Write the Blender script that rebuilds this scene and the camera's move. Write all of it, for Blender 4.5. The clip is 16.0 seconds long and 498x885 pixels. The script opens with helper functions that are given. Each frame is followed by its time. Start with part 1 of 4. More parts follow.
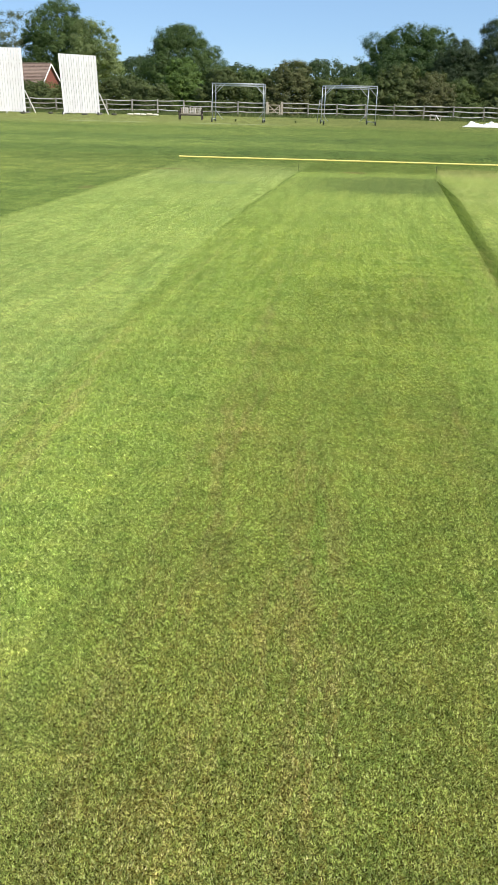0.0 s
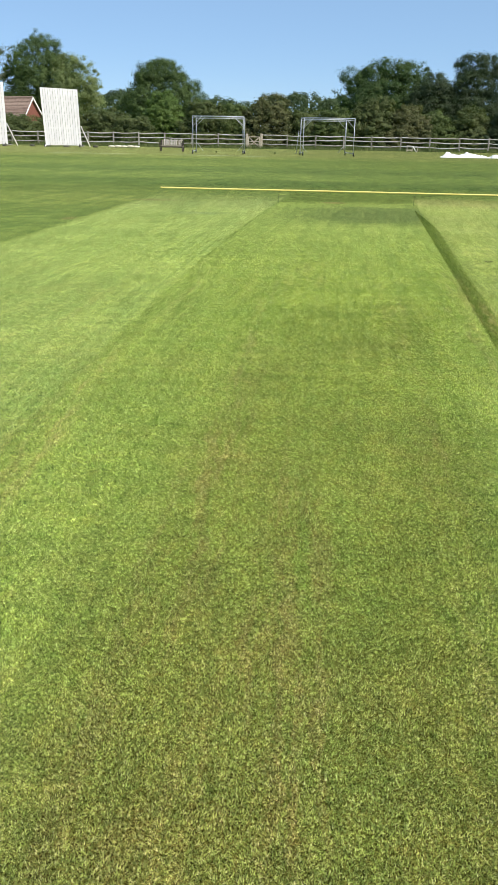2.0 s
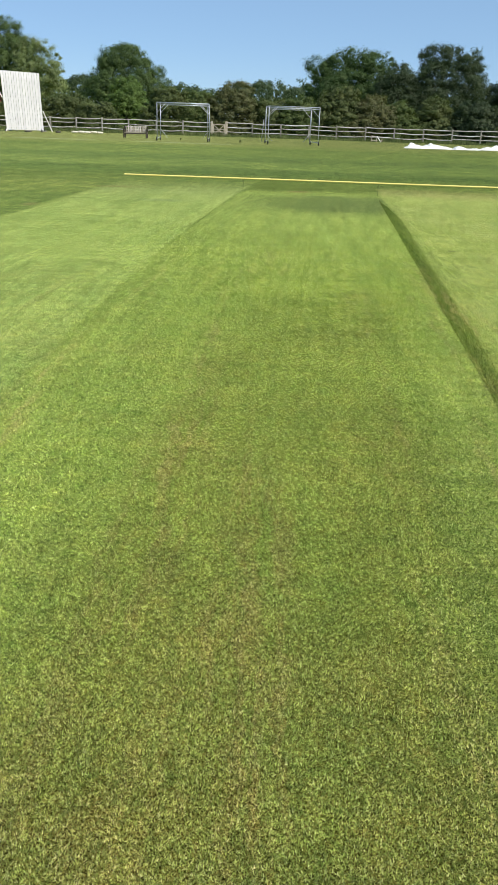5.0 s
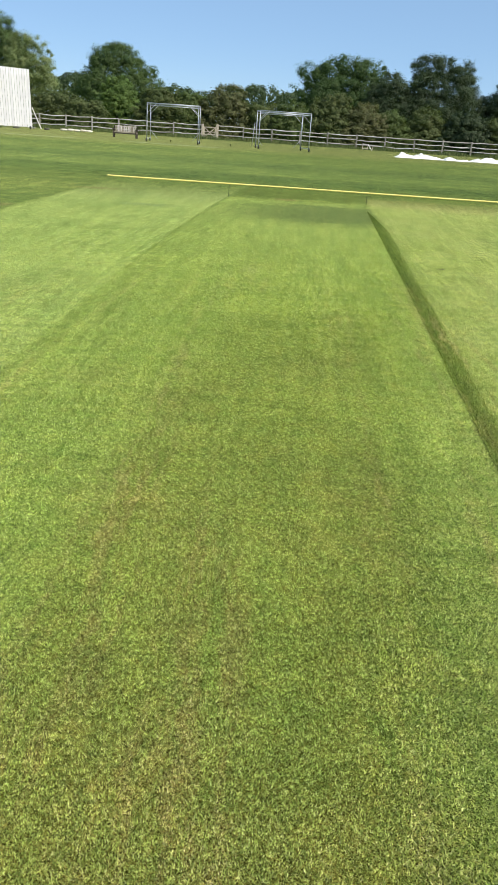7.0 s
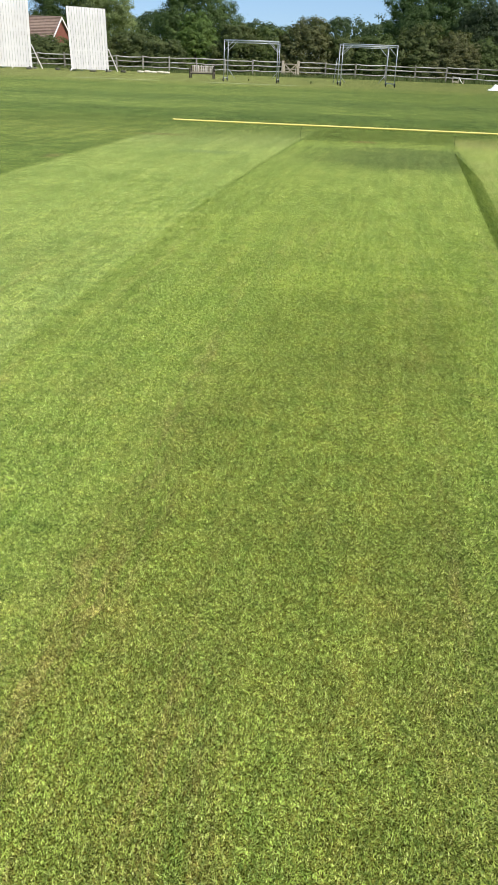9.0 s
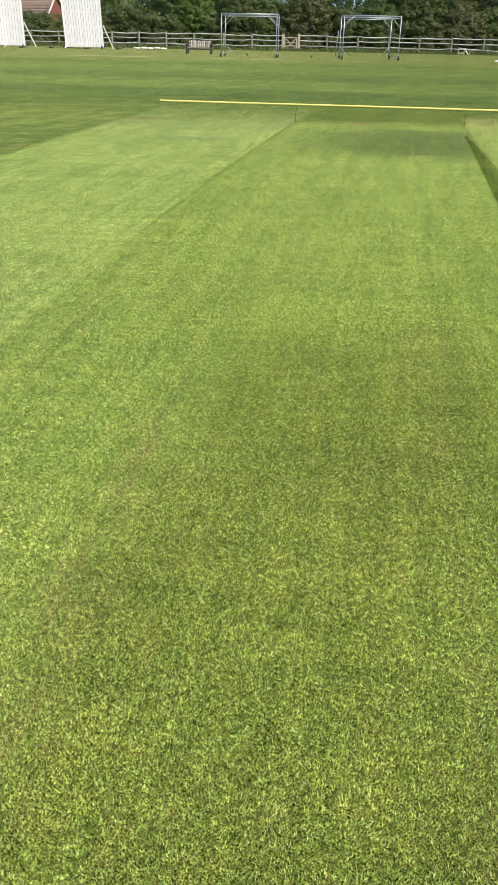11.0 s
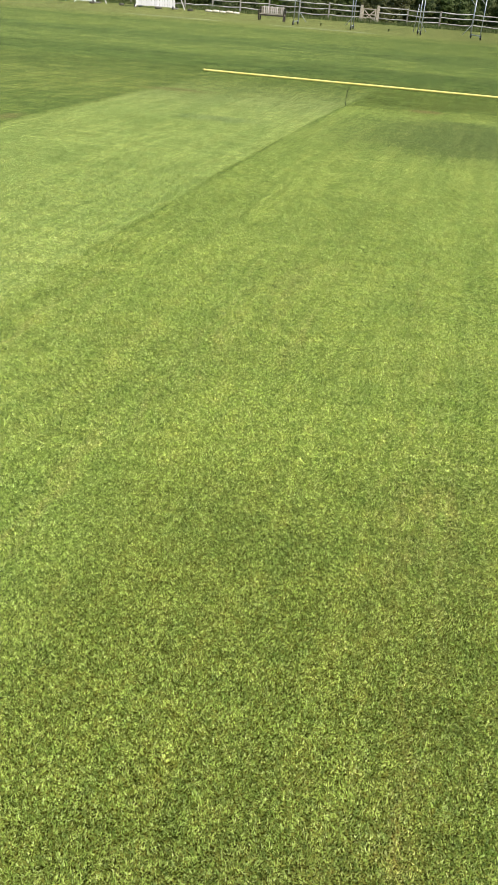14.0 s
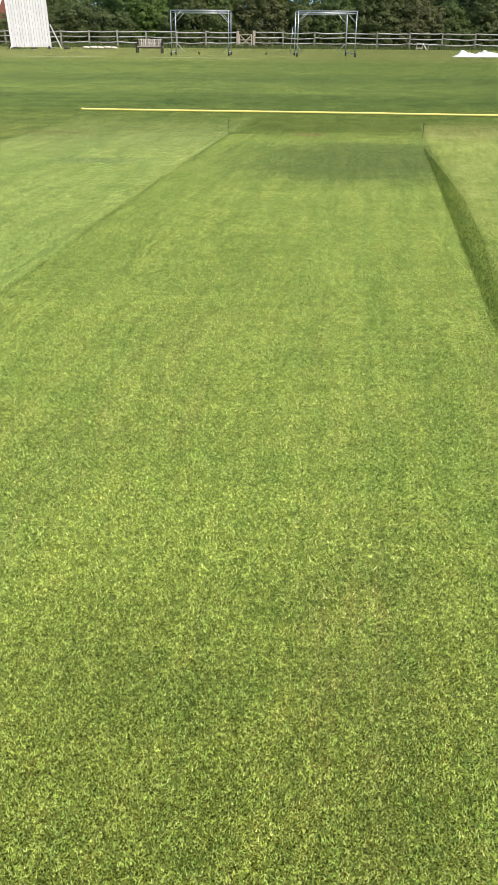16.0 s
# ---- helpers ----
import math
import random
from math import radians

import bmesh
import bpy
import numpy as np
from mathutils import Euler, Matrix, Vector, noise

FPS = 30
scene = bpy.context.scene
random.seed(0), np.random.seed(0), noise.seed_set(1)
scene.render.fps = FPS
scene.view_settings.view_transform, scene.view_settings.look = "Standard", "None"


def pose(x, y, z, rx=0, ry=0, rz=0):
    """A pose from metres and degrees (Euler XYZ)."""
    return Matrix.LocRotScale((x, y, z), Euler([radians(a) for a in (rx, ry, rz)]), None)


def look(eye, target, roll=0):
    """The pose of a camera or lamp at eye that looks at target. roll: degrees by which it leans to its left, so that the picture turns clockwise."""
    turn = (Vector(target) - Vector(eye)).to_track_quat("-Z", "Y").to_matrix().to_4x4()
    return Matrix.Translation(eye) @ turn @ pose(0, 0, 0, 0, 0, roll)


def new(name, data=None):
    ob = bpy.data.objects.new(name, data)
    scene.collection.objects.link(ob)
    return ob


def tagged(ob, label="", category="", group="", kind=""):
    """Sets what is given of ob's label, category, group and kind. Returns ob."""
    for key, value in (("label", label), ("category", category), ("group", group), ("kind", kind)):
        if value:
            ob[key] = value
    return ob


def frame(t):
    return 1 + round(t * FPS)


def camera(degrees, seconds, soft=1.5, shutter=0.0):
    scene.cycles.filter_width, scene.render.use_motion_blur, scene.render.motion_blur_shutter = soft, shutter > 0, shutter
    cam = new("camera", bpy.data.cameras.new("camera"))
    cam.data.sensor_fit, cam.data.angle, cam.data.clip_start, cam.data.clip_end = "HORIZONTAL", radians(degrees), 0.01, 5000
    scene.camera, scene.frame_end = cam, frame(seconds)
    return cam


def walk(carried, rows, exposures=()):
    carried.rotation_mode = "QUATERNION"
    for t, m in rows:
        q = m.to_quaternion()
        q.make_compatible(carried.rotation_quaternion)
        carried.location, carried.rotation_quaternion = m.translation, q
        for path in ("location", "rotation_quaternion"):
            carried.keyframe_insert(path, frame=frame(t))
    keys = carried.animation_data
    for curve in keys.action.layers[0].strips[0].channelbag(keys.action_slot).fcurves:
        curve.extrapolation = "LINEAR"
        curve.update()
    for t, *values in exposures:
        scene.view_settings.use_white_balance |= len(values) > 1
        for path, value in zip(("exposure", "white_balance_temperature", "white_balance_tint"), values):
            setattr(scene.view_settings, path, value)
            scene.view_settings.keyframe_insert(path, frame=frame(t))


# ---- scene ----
cam = camera(35.5, 16.0)
PATH = [
    (0, (0.093, -1.502, 1.468), (-0.013, 0.325, 0.662), 1.2),
    (0.5, (0.091, -1.509, 1.472), (-0.016, 0.323, 0.677), 1.0),
    (1, (0.09, -1.52, 1.476), (-0.005, 0.319, 0.697), 1.0),
    (1.5, (0.096, -1.531, 1.481), (0.015, 0.318, 0.723), 0.8),
    (2, (0.097, -1.534, 1.482), (0.03, 0.322, 0.741), 1.0),
    (2.5, (0.1, -1.539, 1.486), (0.052, 0.322, 0.755), 1.3),
    (3, (0.102, -1.539, 1.483), (0.079, 0.324, 0.754), 1.5),
    (3.5, (0.104, -1.542, 1.483), (0.096, 0.321, 0.754), 1.6),
    (4, (0.108, -1.544, 1.482), (0.115, 0.316, 0.747), 1.5),
    (4.2, (0.109, -1.542, 1.48), (0.123, 0.316, 0.742), 1.6),
    (6.3, (0.124, -1.337, 1.455), (0.145, 0.497, 0.657), 3.1),
    (6.5, (0.142, -1.214, 1.455), (0.184, 0.623, 0.665), 4.0),
    (7, (0.216, -0.977, 1.492), (0.279, 0.874, 0.738), 3.9),
    (7.5, (0.353, -0.656, 1.489), (0.287, 1.204, 0.756), 2.9),
    (8, (0.427, -0.338, 1.462), (0.283, 1.504, 0.697), 2.5),
    (8.2, (0.416, -0.218, 1.457), (0.284, 1.615, 0.669), 2.2),
    (10.3, (0.455, 1.055, 1.468), (0.301, 2.796, 0.496), 1.2),
    (10.5, (0.498, 1.226, 1.475), (0.337, 2.975, 0.518), 1.0),
    (11, (0.523, 1.544, 1.466), (0.379, 3.307, 0.532), 1.1),
    (11.5, (0.515, 1.851, 1.48), (0.43, 3.628, 0.567), 0.6),
    (12, (0.636, 2.187, 1.475), (0.555, 3.968, 0.568), 1.0),
    (12.5, (0.702, 2.504, 1.458), (0.598, 4.268, 0.52), 2.2),
    (13, (0.723, 2.819, 1.465), (0.613, 4.576, 0.517), 2.9),
    (13.5, (0.811, 3.125, 1.45), (0.617, 4.861, 0.476), 3.7),
    (14, (0.848, 3.359, 1.451), (0.598, 5.075, 0.455), 4.4),
    (14.5, (0.793, 3.63, 1.461), (0.615, 5.358, 0.47), 4.4),
    (15, (0.829, 3.766, 1.486), (0.696, 5.512, 0.519), 3.3),
    (15.5, (0.874, 3.805, 1.499), (0.729, 5.565, 0.56), 1.9),
    (16, (0.911, 3.825, 1.489), (0.838, 5.59, 0.55), 0.4),
]
EXPOSURES = [(0.0, 0.38, 6500, 10), (1.0, 0.4, 6500, 10), (2.5, 0.29, 6500, 10), (4.0, 0.22, 6500, 9), (6.5, 0.29, 6500, 10),
             (7.5, 0.33, 6500, 10), (8.0, 0.23, 6500, 10), (10.5, 0.34, 6600, 12), (11.0, 0.29, 6600, 11.5), (12.5, 0.3, 6600, 11.5), (14.0, 0.27, 6650, 12.5),
             (14.5, 0.22, 6650, 14.5), (15.0, 0.36, 6650, 15.5), (15.5, 0.39, 6650, 15.5), (16.0, 0.28, 6600, 13)]
walk(cam, [(t, look(eye, target, roll)) for t, eye, target, roll in PATH], EXPOSURES)

# ---- world, sun, exposure ----
SUN_ELEV, SUN_AZ = radians(46), radians(128)      # azimuth clockwise from +y
world = bpy.data.worlds.new("world")
scene.world = world
world.use_nodes = True
wn = world.node_tree.nodes
sky = wn.new("ShaderNodeTexSky")
sky.sky_type = "NISHITA"
sky.sun_disc = False
sky.sun_elevation, sky.sun_rotation = SUN_ELEV, SUN_AZ
sky.air_density, sky.dust_density, sky.ozone_density = 1.0, 0.0, 4.0
sky.altitude = 3000
tint = wn.new("ShaderNodeMix")
tint.data_type, tint.blend_type = "RGBA", "MULTIPLY"
tint.inputs[0].default_value, tint.inputs[7].default_value = 1.0, (0.86, 0.9, 1.0, 1)
world.node_tree.links.new(sky.outputs[0], tint.inputs[6])
veil = wn.new("ShaderNodeMix")                      # thin summer haze evens out the blue
veil.data_type = "RGBA"
veil.inputs[0].default_value, veil.inputs[7].default_value = 0.5, (3.3, 5.25, 7.25, 1)
world.node_tree.links.new(tint.outputs[2], veil.inputs[6])
world.node_tree.links.new(veil.outputs[2], wn["Background"].inputs[0])
wn["Background"].inputs[1].default_value = 0.098

sun_data = bpy.data.lights.new("sun", "SUN")
sun_data.energy, sun_data.angle, sun_data.color = 4.6, radians(0.53), (1.0, 0.94, 0.84)
sun = new("sun", sun_data)
toward_sun = Vector((math.sin(SUN_AZ) * math.cos(SUN_ELEV), math.cos(SUN_AZ) * math.cos(SUN_ELEV), math.sin(SUN_ELEV)))
sun.matrix_world = look(toward_sun * 60, (0, 0, 0))

rng = np.random.default_rng(7)


# ---- node helpers ----
class Tree:
    """A short way to wire shader nodes."""

    def __init__(self, tree):
        self.t = tree

    def put(self, kind, **props):
        n = self.t.nodes.new(kind)
        for k, v in props.items():
            if k == "operation":
                n.operation = v
            elif k == "blend_type":
                n.blend_type = v
            elif k == "data_type":
                n.data_type = v
            elif k == "interpolation_type":
                n.interpolation_type = v
        return n

    def wire(self, value, socket):
        if isinstance(value, bpy.types.NodeSocket):
            self.t.links.new(value, socket)
        elif isinstance(value, (tuple, list)) and len(value) == 3 and socket.type == "RGBA":
            socket.default_value = (*value, 1)
        else:
            socket.default_value = value

    def math(self, op, a, b=0.0):
        n = self.put("ShaderNodeMath", operation=op)
        self.wire(a, n.inputs[0])
        self.wire(b, n.inputs[1])
        return n.outputs[0]

    def add(self, a, b):
        return self.math("ADD", a, b)

    def mul(self, a, b):
        return self.math("MULTIPLY", a, b)

    def sub(self, a, b):
        return self.math("SUBTRACT", a, b)

    def step(self, v, lo, hi):
        n = self.put("ShaderNodeMapRange", interpolation_type="SMOOTHSTEP")
        self.wire(v, n.inputs[0])
        n.inputs[1].default_value, n.inputs[2].default_value = lo, hi
        n.inputs[3].default_value, n.inputs[4].default_value = 0, 1
        return n.outputs[0]

    def between(self, v, a, b, soft):
        return self.mul(self.step(v, a - soft, a + soft), self.sub(1.0, self.step(v, b - soft, b + soft)))

    def mix(self, f, a, b, blend="MIX"):
        n = self.put("ShaderNodeMix", data_type="RGBA", blend_type=blend)
        self.wire(f, n.inputs[0])
        self.wire(a, n.inputs[6])
        self.wire(b, n.inputs[7])
        return n.outputs[2]

    def noise(self, scale, detail=2.0, rough=0.5, vec=None, out=0):
        n = self.put("ShaderNodeTexNoise")
        n.inputs["Scale"].default_value, n.inputs["Detail"].default_value, n.inputs["Roughness"].default_value = scale, detail, rough
        if vec is not None:
            self.t.links.new(vec, n.inputs["Vector"])
        return n.outputs[out]

    def turned(self, vec):
        """Coordinates turned and shifted off the noise lattice."""
        n = self.put("ShaderNodeMapping")
        n.inputs["Location"].default_value, n.inputs["Rotation"].default_value = (31.7, 17.3, 5.43), (0.3, 0.21, 0.62)
        self.t.links.new(vec, n.inputs["Vector"])
        return n.outputs[0]

    def combine(self, x, y, z=0.0):
        n = self.put("ShaderNodeCombineXYZ")
        for v, s in zip((x, y, z), n.inputs):
            self.wire(v, s)
        return n.outputs[0]

    def ramp(self, v, stops, ease="LINEAR"):
        n = self.put("ShaderNodeValToRGB")
        n.color_ramp.interpolation = ease
        el = n.color_ramp.elements
        for i, (p, c) in enumerate(stops):
            e = el[i] if i < 2 else el.new(p)
            e.position, e.color = p, (*c, 1)
        self.wire(v, n.inputs[0])
        return n.outputs[0]


def material(name, rough=0.7, metal=0.0, spec=0.3):
    m = bpy.data.materials.new(name)
    m.use_nodes = True
    b = m.node_tree.nodes["Principled BSDF"]
    b.inputs["Roughness"].default_value, b.inputs["Metallic"].default_value = rough, metal
    b.inputs["Specular IOR Level"].default_value = spec
    return m, Tree(m.node_tree), b


def weathered(name, dark, light, scale=6.0, rough=0.75, metal=0.0, bump=0.25, fine=60.0, spec=0.3):
    """A surface that varies at two scales between two colours, each object a little of its own."""
    m, t, b = material(name, rough, metal, spec)
    co = t.put("ShaderNodeTexCoord").outputs["Object"]
    info = t.put("ShaderNodeObjectInfo").outputs["Random"]
    big = t.noise(scale, 4, 0.6, co)
    small = t.noise(fine, 3, 0.6, co)
    f = t.add(t.mul(big, 0.75), t.add(t.mul(small, 0.35), t.mul(info, 0.3)))
    col = t.mix(t.step(f, 0.35, 0.95), dark, light)
    t.wire(col, b.inputs["Base Color"])
    bp = t.put("ShaderNodeBump")
    bp.inputs["Strength"].default_value = bump
    bp.inputs["Distance"].default_value = 0.01
    t.wire(t.add(t.mul(big, 0.5), small), bp.inputs["Height"])
    t.wire(bp.outputs[0], b.inputs["Normal"])
    return m


# ---- turf: one colour field for soil sheet and blades ----
def turf_group():
    g = bpy.data.node_groups.new("turf_colour", "ShaderNodeTree")
    g.interface.new_socket("Color", in_out="OUTPUT", socket_type="NodeSocketColor")
    t = Tree(g)
    out = g.nodes.new("NodeGroupOutput")
    pos = t.put("ShaderNodeNewGeometry").outputs["Position"]
    xyz = t.put("ShaderNodeSeparateXYZ")
    g.links.new(pos, xyz.inputs[0])
    x, y = xyz.outputs[0], xyz.outputs[1]
    pos = t.turned(pos)
    edge = t.mul(t.sub(t.noise(4.0, 3, 0.6, pos), 0.5), 0.16)          # ragged mowing edges
    xe = t.add(x, edge)
    ye = t.add(y, t.mul(t.sub(t.noise(0.5, 3, 0.6, pos), 0.5), 1.6))
    # edges of the strips, in metres
    bow = t.mul(t.mul(t.sub(17.0, y), t.sub(y, 5.0)), 0.0025)
    u_c = t.add(t.sub(xe, t.sub(t.mul(y, 0.093), 1.58)), bow)
    u_l = t.sub(xe, t.sub(t.mul(y, 0.073), 4.44))
    u_r = t.sub(x, t.add(t.mul(y, 0.1), 1.32))
    width_r = t.add(t.mul(t.math("MINIMUM", y, t.sub(26.0, y)), 0.0055), 0.07)
    # outfield, mown in bands across
    out_field = t.ramp(t.mul(ye, 0.01), OUTFIELD, "EASE")
    streak = t.noise(1.0, 4, 0.65, t.combine(t.add(t.mul(x, 0.3), 7.3), t.add(t.mul(y, 0.9), 3.6), 0.4))
    out_field = t.mix(t.step(streak, 0.3, 0.75), out_field, t.mix(1.0, out_field, (1.36, 1.3, 1.22), "MULTIPLY"))
    streak_2 = t.noise(1.0, 4, 0.7, t.combine(t.add(t.mul(x, 1.3), 2.1), t.add(t.mul(y, 1.1), 8.2), 0.7))
    out_field = t.mix(t.step(streak_2, 0.35, 0.65), t.mix(1.0, out_field, (0.88, 0.91, 0.87), "MULTIPLY"), t.mix(1.0, out_field, (1.22, 1.18, 1.12), "MULTIPLY"))
    streak_3 = t.noise(1.0, 3, 0.7, t.combine(t.add(t.mul(x, 3.0), 5.1), t.add(t.mul(y, 5.0), 1.2), 0.9))
    out_field = t.mix(t.step(streak_3, 0.32, 0.68), t.mix(1.0, out_field, (0.83, 0.87, 0.82), "MULTIPLY"), t.mix(1.0, out_field, (1.2, 1.14, 1.14), "MULTIPLY"))
    aside_of = t.step(t.add(x, t.mul(t.sub(streak, 0.5), 8.0)), -9.0, 9.0)           # a little lighter to the left, darker to the right
    out_field = t.mix(aside_of, t.mix(1.0, out_field, (1.06, 1.05, 1.08), "MULTIPLY"), t.mix(1.0, out_field, (0.83, 0.84, 0.82), "MULTIPLY"))
    # left neighbouring strip, middle strip, right dry strip
    left = t.mix(t.step(t.noise(0.55, 3, 0.6, pos), 0.35, 0.7), LEFT_A, LEFT_B)
    mid = t.mix(t.step(t.noise(0.8, 4, 0.6, pos), 0.3, 0.7), MID_A, MID_B)
    right = t.mix(t.step(t.noise(1.3, 4, 0.6, pos), 0.3, 0.7), RIGHT_A, RIGHT_B)
    # mower lines along and across the strips
    along = t.noise(1.0, 2, 0.5, t.combine(t.add(t.mul(u_c, 5.0), 2.3), t.mul(y, 0.22), 0.37))
    across = t.noise(1.0, 2, 0.5, t.combine(t.mul(x, 0.35), t.add(t.mul(y, 3.2), 5.4), 0.61))
    lines = t.add(t.mul(along, 0.6), t.mul(across, 0.4))
    col = out_field
    near = t.sub(1.0, t.step(t.add(ye, t.mul(streak, 1.5)), 15.8, 21.2))
    left = t.mix(t.mul(t.step(ye, 13.0, 17.5), 0.5), left, (0.2, 0.26, 0.095))
    col = t.mix(t.mul(t.step(u_l, -0.12, 0.12), near), col, left)
    yd = t.add(y, t.mul(t.sub(ye, y), 0.6))
    wisp = t.noise(1.0, 4, 0.7, t.combine(t.add(t.mul(x, 0.9), 4.4), t.add(t.mul(y, 2.6), 6.1), 0.3))
    yd = t.add(yd, t.mul(t.sub(wisp, 0.5), 1.8))
    damp = t.mul(t.between(yd, 12.9, 16.3, 0.9), t.step(t.add(u_c, t.mul(streak, 2.4)), 0.8, 3.3))
    mid = t.mix(t.mul(damp, 0.85), mid, DAMP)
    right = t.mix(t.mul(t.step(ye, 15.8, 18.0), 0.6), right, (0.27, 0.275, 0.1))
    far_end = t.step(yd, 16.3, 17.9)
    mid = t.mix(t.mul(far_end, t.add(0.72, t.mul(t.step(wisp, 0.35, 0.65), 0.26))), mid, FAR_END)
    in_mid = t.mul(t.step(u_c, -0.05, 0.05), t.sub(1.0, t.step(ye, 20.6, 21.4)))
    col = t.mix(in_mid, col, mid)
    mow_gap = t.noise(0.9, 4, 0.65, pos)
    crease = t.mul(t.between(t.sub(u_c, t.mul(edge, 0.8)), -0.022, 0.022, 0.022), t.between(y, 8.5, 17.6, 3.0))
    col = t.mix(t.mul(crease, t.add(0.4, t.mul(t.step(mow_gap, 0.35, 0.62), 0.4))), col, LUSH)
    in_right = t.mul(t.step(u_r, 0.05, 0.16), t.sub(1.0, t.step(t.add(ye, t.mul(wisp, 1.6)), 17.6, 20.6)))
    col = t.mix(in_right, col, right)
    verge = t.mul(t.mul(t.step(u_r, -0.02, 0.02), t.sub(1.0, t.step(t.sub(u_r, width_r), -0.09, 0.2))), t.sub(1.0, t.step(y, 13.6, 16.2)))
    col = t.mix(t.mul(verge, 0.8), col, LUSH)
    # long scales: worn straw-coloured patches and greener ones
    near_wear = t.sub(1.0, t.step(y, 3.0, 9.5))
    mott_0 = t.noise(2.6, 4, 0.6, pos)
    worn = t.step(t.noise(1.15, 5, 0.68, pos), 0.46, 0.7)
    col = t.mix(t.mul(worn, t.add(0.03, t.mul(near_wear, 0.17))), col, STRAW)
    # near end browner and darker: shade between blades put into the colour
    near_shade = t.mul(t.sub(1.0, t.step(t.add(y, t.mul(t.noise(1.7, 4, 0.6, pos), 2.2)), 0.5, 2.4)), 0.4)
    col = t.mix(near_shade, col, NEAR_SHADE)
    lush_edge = t.mul(t.step(t.add(u_r, t.mul(t.sub(mott_0, 0.5), 0.6)), -1.0, -0.45), t.sub(1.0, t.step(y, 1.3, 3.4)))
    col = t.mix(t.mul(lush_edge, 0.42), col, (0.142, 0.19, 0.043))
    # straw-coloured wheel and foot lines that run along the strip
    rut = t.noise(1.0, 2, 0.55, t.combine(t.add(t.mul(u_c, 3.1), 8.4), t.mul(y, 0.16), 0.52))
    thread = t.noise(1.0, 3, 0.7, t.combine(t.add(t.mul(u_c, 17.0), 1.4), t.mul(y, 1.1), 0.15))
    rutted = t.mul(t.mul(t.step(rut, 0.5, 0.66), t.step(thread, 0.42, 0.6)), t.sub(1.0, t.step(y, 4.0, 11.0)))
    col = t.mix(t.mul(rutted, 0.5), col, (0.3, 0.29, 0.105))
    mott = t.noise(7.0, 4, 0.65, pos)
    col = t.mix(t.mul(t.step(mott, 0.45, 0.75), 0.34), col, t.mix(1.0, col, (1.3, 1.12, 1.05), "MULTIPLY"))
    col = t.mix(t.mul(t.step(mott, 0.55, 0.25), 0.38), col, t.mix(1.0, col, (0.76, 0.84, 0.74), "MULTIPLY"))
    # small patches of drier and of lusher grasses
    dry = t.noise(13.0, 4, 0.7, t.turned(pos))
    col = t.mix(t.mul(t.step(dry, 0.5, 0.72), t.add(0.1, t.mul(near_wear, 0.3))), col, t.mix(1.0, col, (1.24, 1.04, 1.1), "MULTIPLY"))
    col = t.mix(t.mul(t.step(dry, 0.48, 0.28), t.add(0.1, t.mul(near_wear, 0.35))), col, t.mix(1.0, col, (0.68, 0.86, 0.66), "MULTIPLY"))
    brown = t.noise(21.0, 3, 0.7, t.turned(t.turned(pos)))
    col = t.mix(t.mul(t.step(brown, 0.6, 0.75), t.mul(near_wear, 0.22)), col, (0.2, 0.18, 0.078))
    col = t.mix(t.mul(t.step(lines, 0.42, 0.58), 0.75), col, t.mix(1.0, col, (1.16, 1.1, 1.1), "MULTIPLY"))
    # fine weave left by the roller and the cylinder cuts
    warp = t.noise(1.0, 2, 0.6, t.combine(t.add(t.mul(u_c, 21.0), 4.1), t.mul(y, 0.8), 0.23))
    weft = t.noise(1.0, 3, 0.65, t.combine(t.add(t.mul(x, 1.6), 1.7), t.add(t.mul(y, 11.0), 2.9), 0.81))
    weave = t.mul(t.step(t.add(t.mul(warp, 0.55), t.mul(weft, 0.45)), 0.37, 0.63), t.sub(1.0, t.step(y, 18.0, 24.0)))
    col = t.mix(weave, t.mix(1.0, col, (0.87, 0.89, 0.86), "MULTIPLY"), t.mix(1.0, col, (1.15, 1.12, 1.12), "MULTIPLY"))
    # worn bare mark beyond the far pegs and the faded boundary line
    bare_d = t.math("SQRT", t.add(t.math("POWER", t.mul(t.sub(x, 1.3), 1.6), 2.0), t.math("POWER", t.mul(t.sub(y, 17.2), 2.2), 2.0)))
    bare = t.mul(t.sub(1.0, t.step(t.add(bare_d, t.mul(t.noise(6.0, 3, 0.6, pos), 0.6)), 0.55, 0.95)), 0.5)
    col = t.mix(bare, col, (0.2, 0.13, 0.06))
    for cx, cy, sx, sy, soil, share in ((-1.5, 14.2, 0.8, 1.7, (0.15, 0.21, 0.09), 0.4), (-3.72, 12.75, 3.2, 1.6, (0.3, 0.25, 0.1), 0.4), (-2.85, 17.1, 0.8, 2.0, (0.19, 0.16, 0.06), 0.5), (-0.15, 0.87, 4.5, 2.6, (0.13, 0.155, 0.05), 0.3)):
        far = t.math("SQRT", t.add(t.math("POWER", t.mul(t.sub(x, cx), sx), 2.0), t.math("POWER", t.mul(t.sub(y, cy), sy), 2.0)))
        col = t.mix(t.mul(t.sub(1.0, t.step(t.add(far, t.mul(t.noise(7.0, 3, 0.6, pos), 0.8)), 0.5, 1.1)), share), col, soil)
    line = t.mul(t.between(t.add(y, t.mul(x, 0.02)), 58.9, 60.1, 0.2), t.add(t.between(x, -17.5, -11.5, 0.8), t.between(x, -8.0, -1.5, 0.8)))
    col = t.mix(t.mul(line, 0.3), col, (0.55, 0.56, 0.4))
    col = t.mix(1.0, col, (0.815, 0.8, 0.82), "MULTIPLY")             # the whole sward is a little dull
    g.links.new(col, out.inputs[0])
    return g


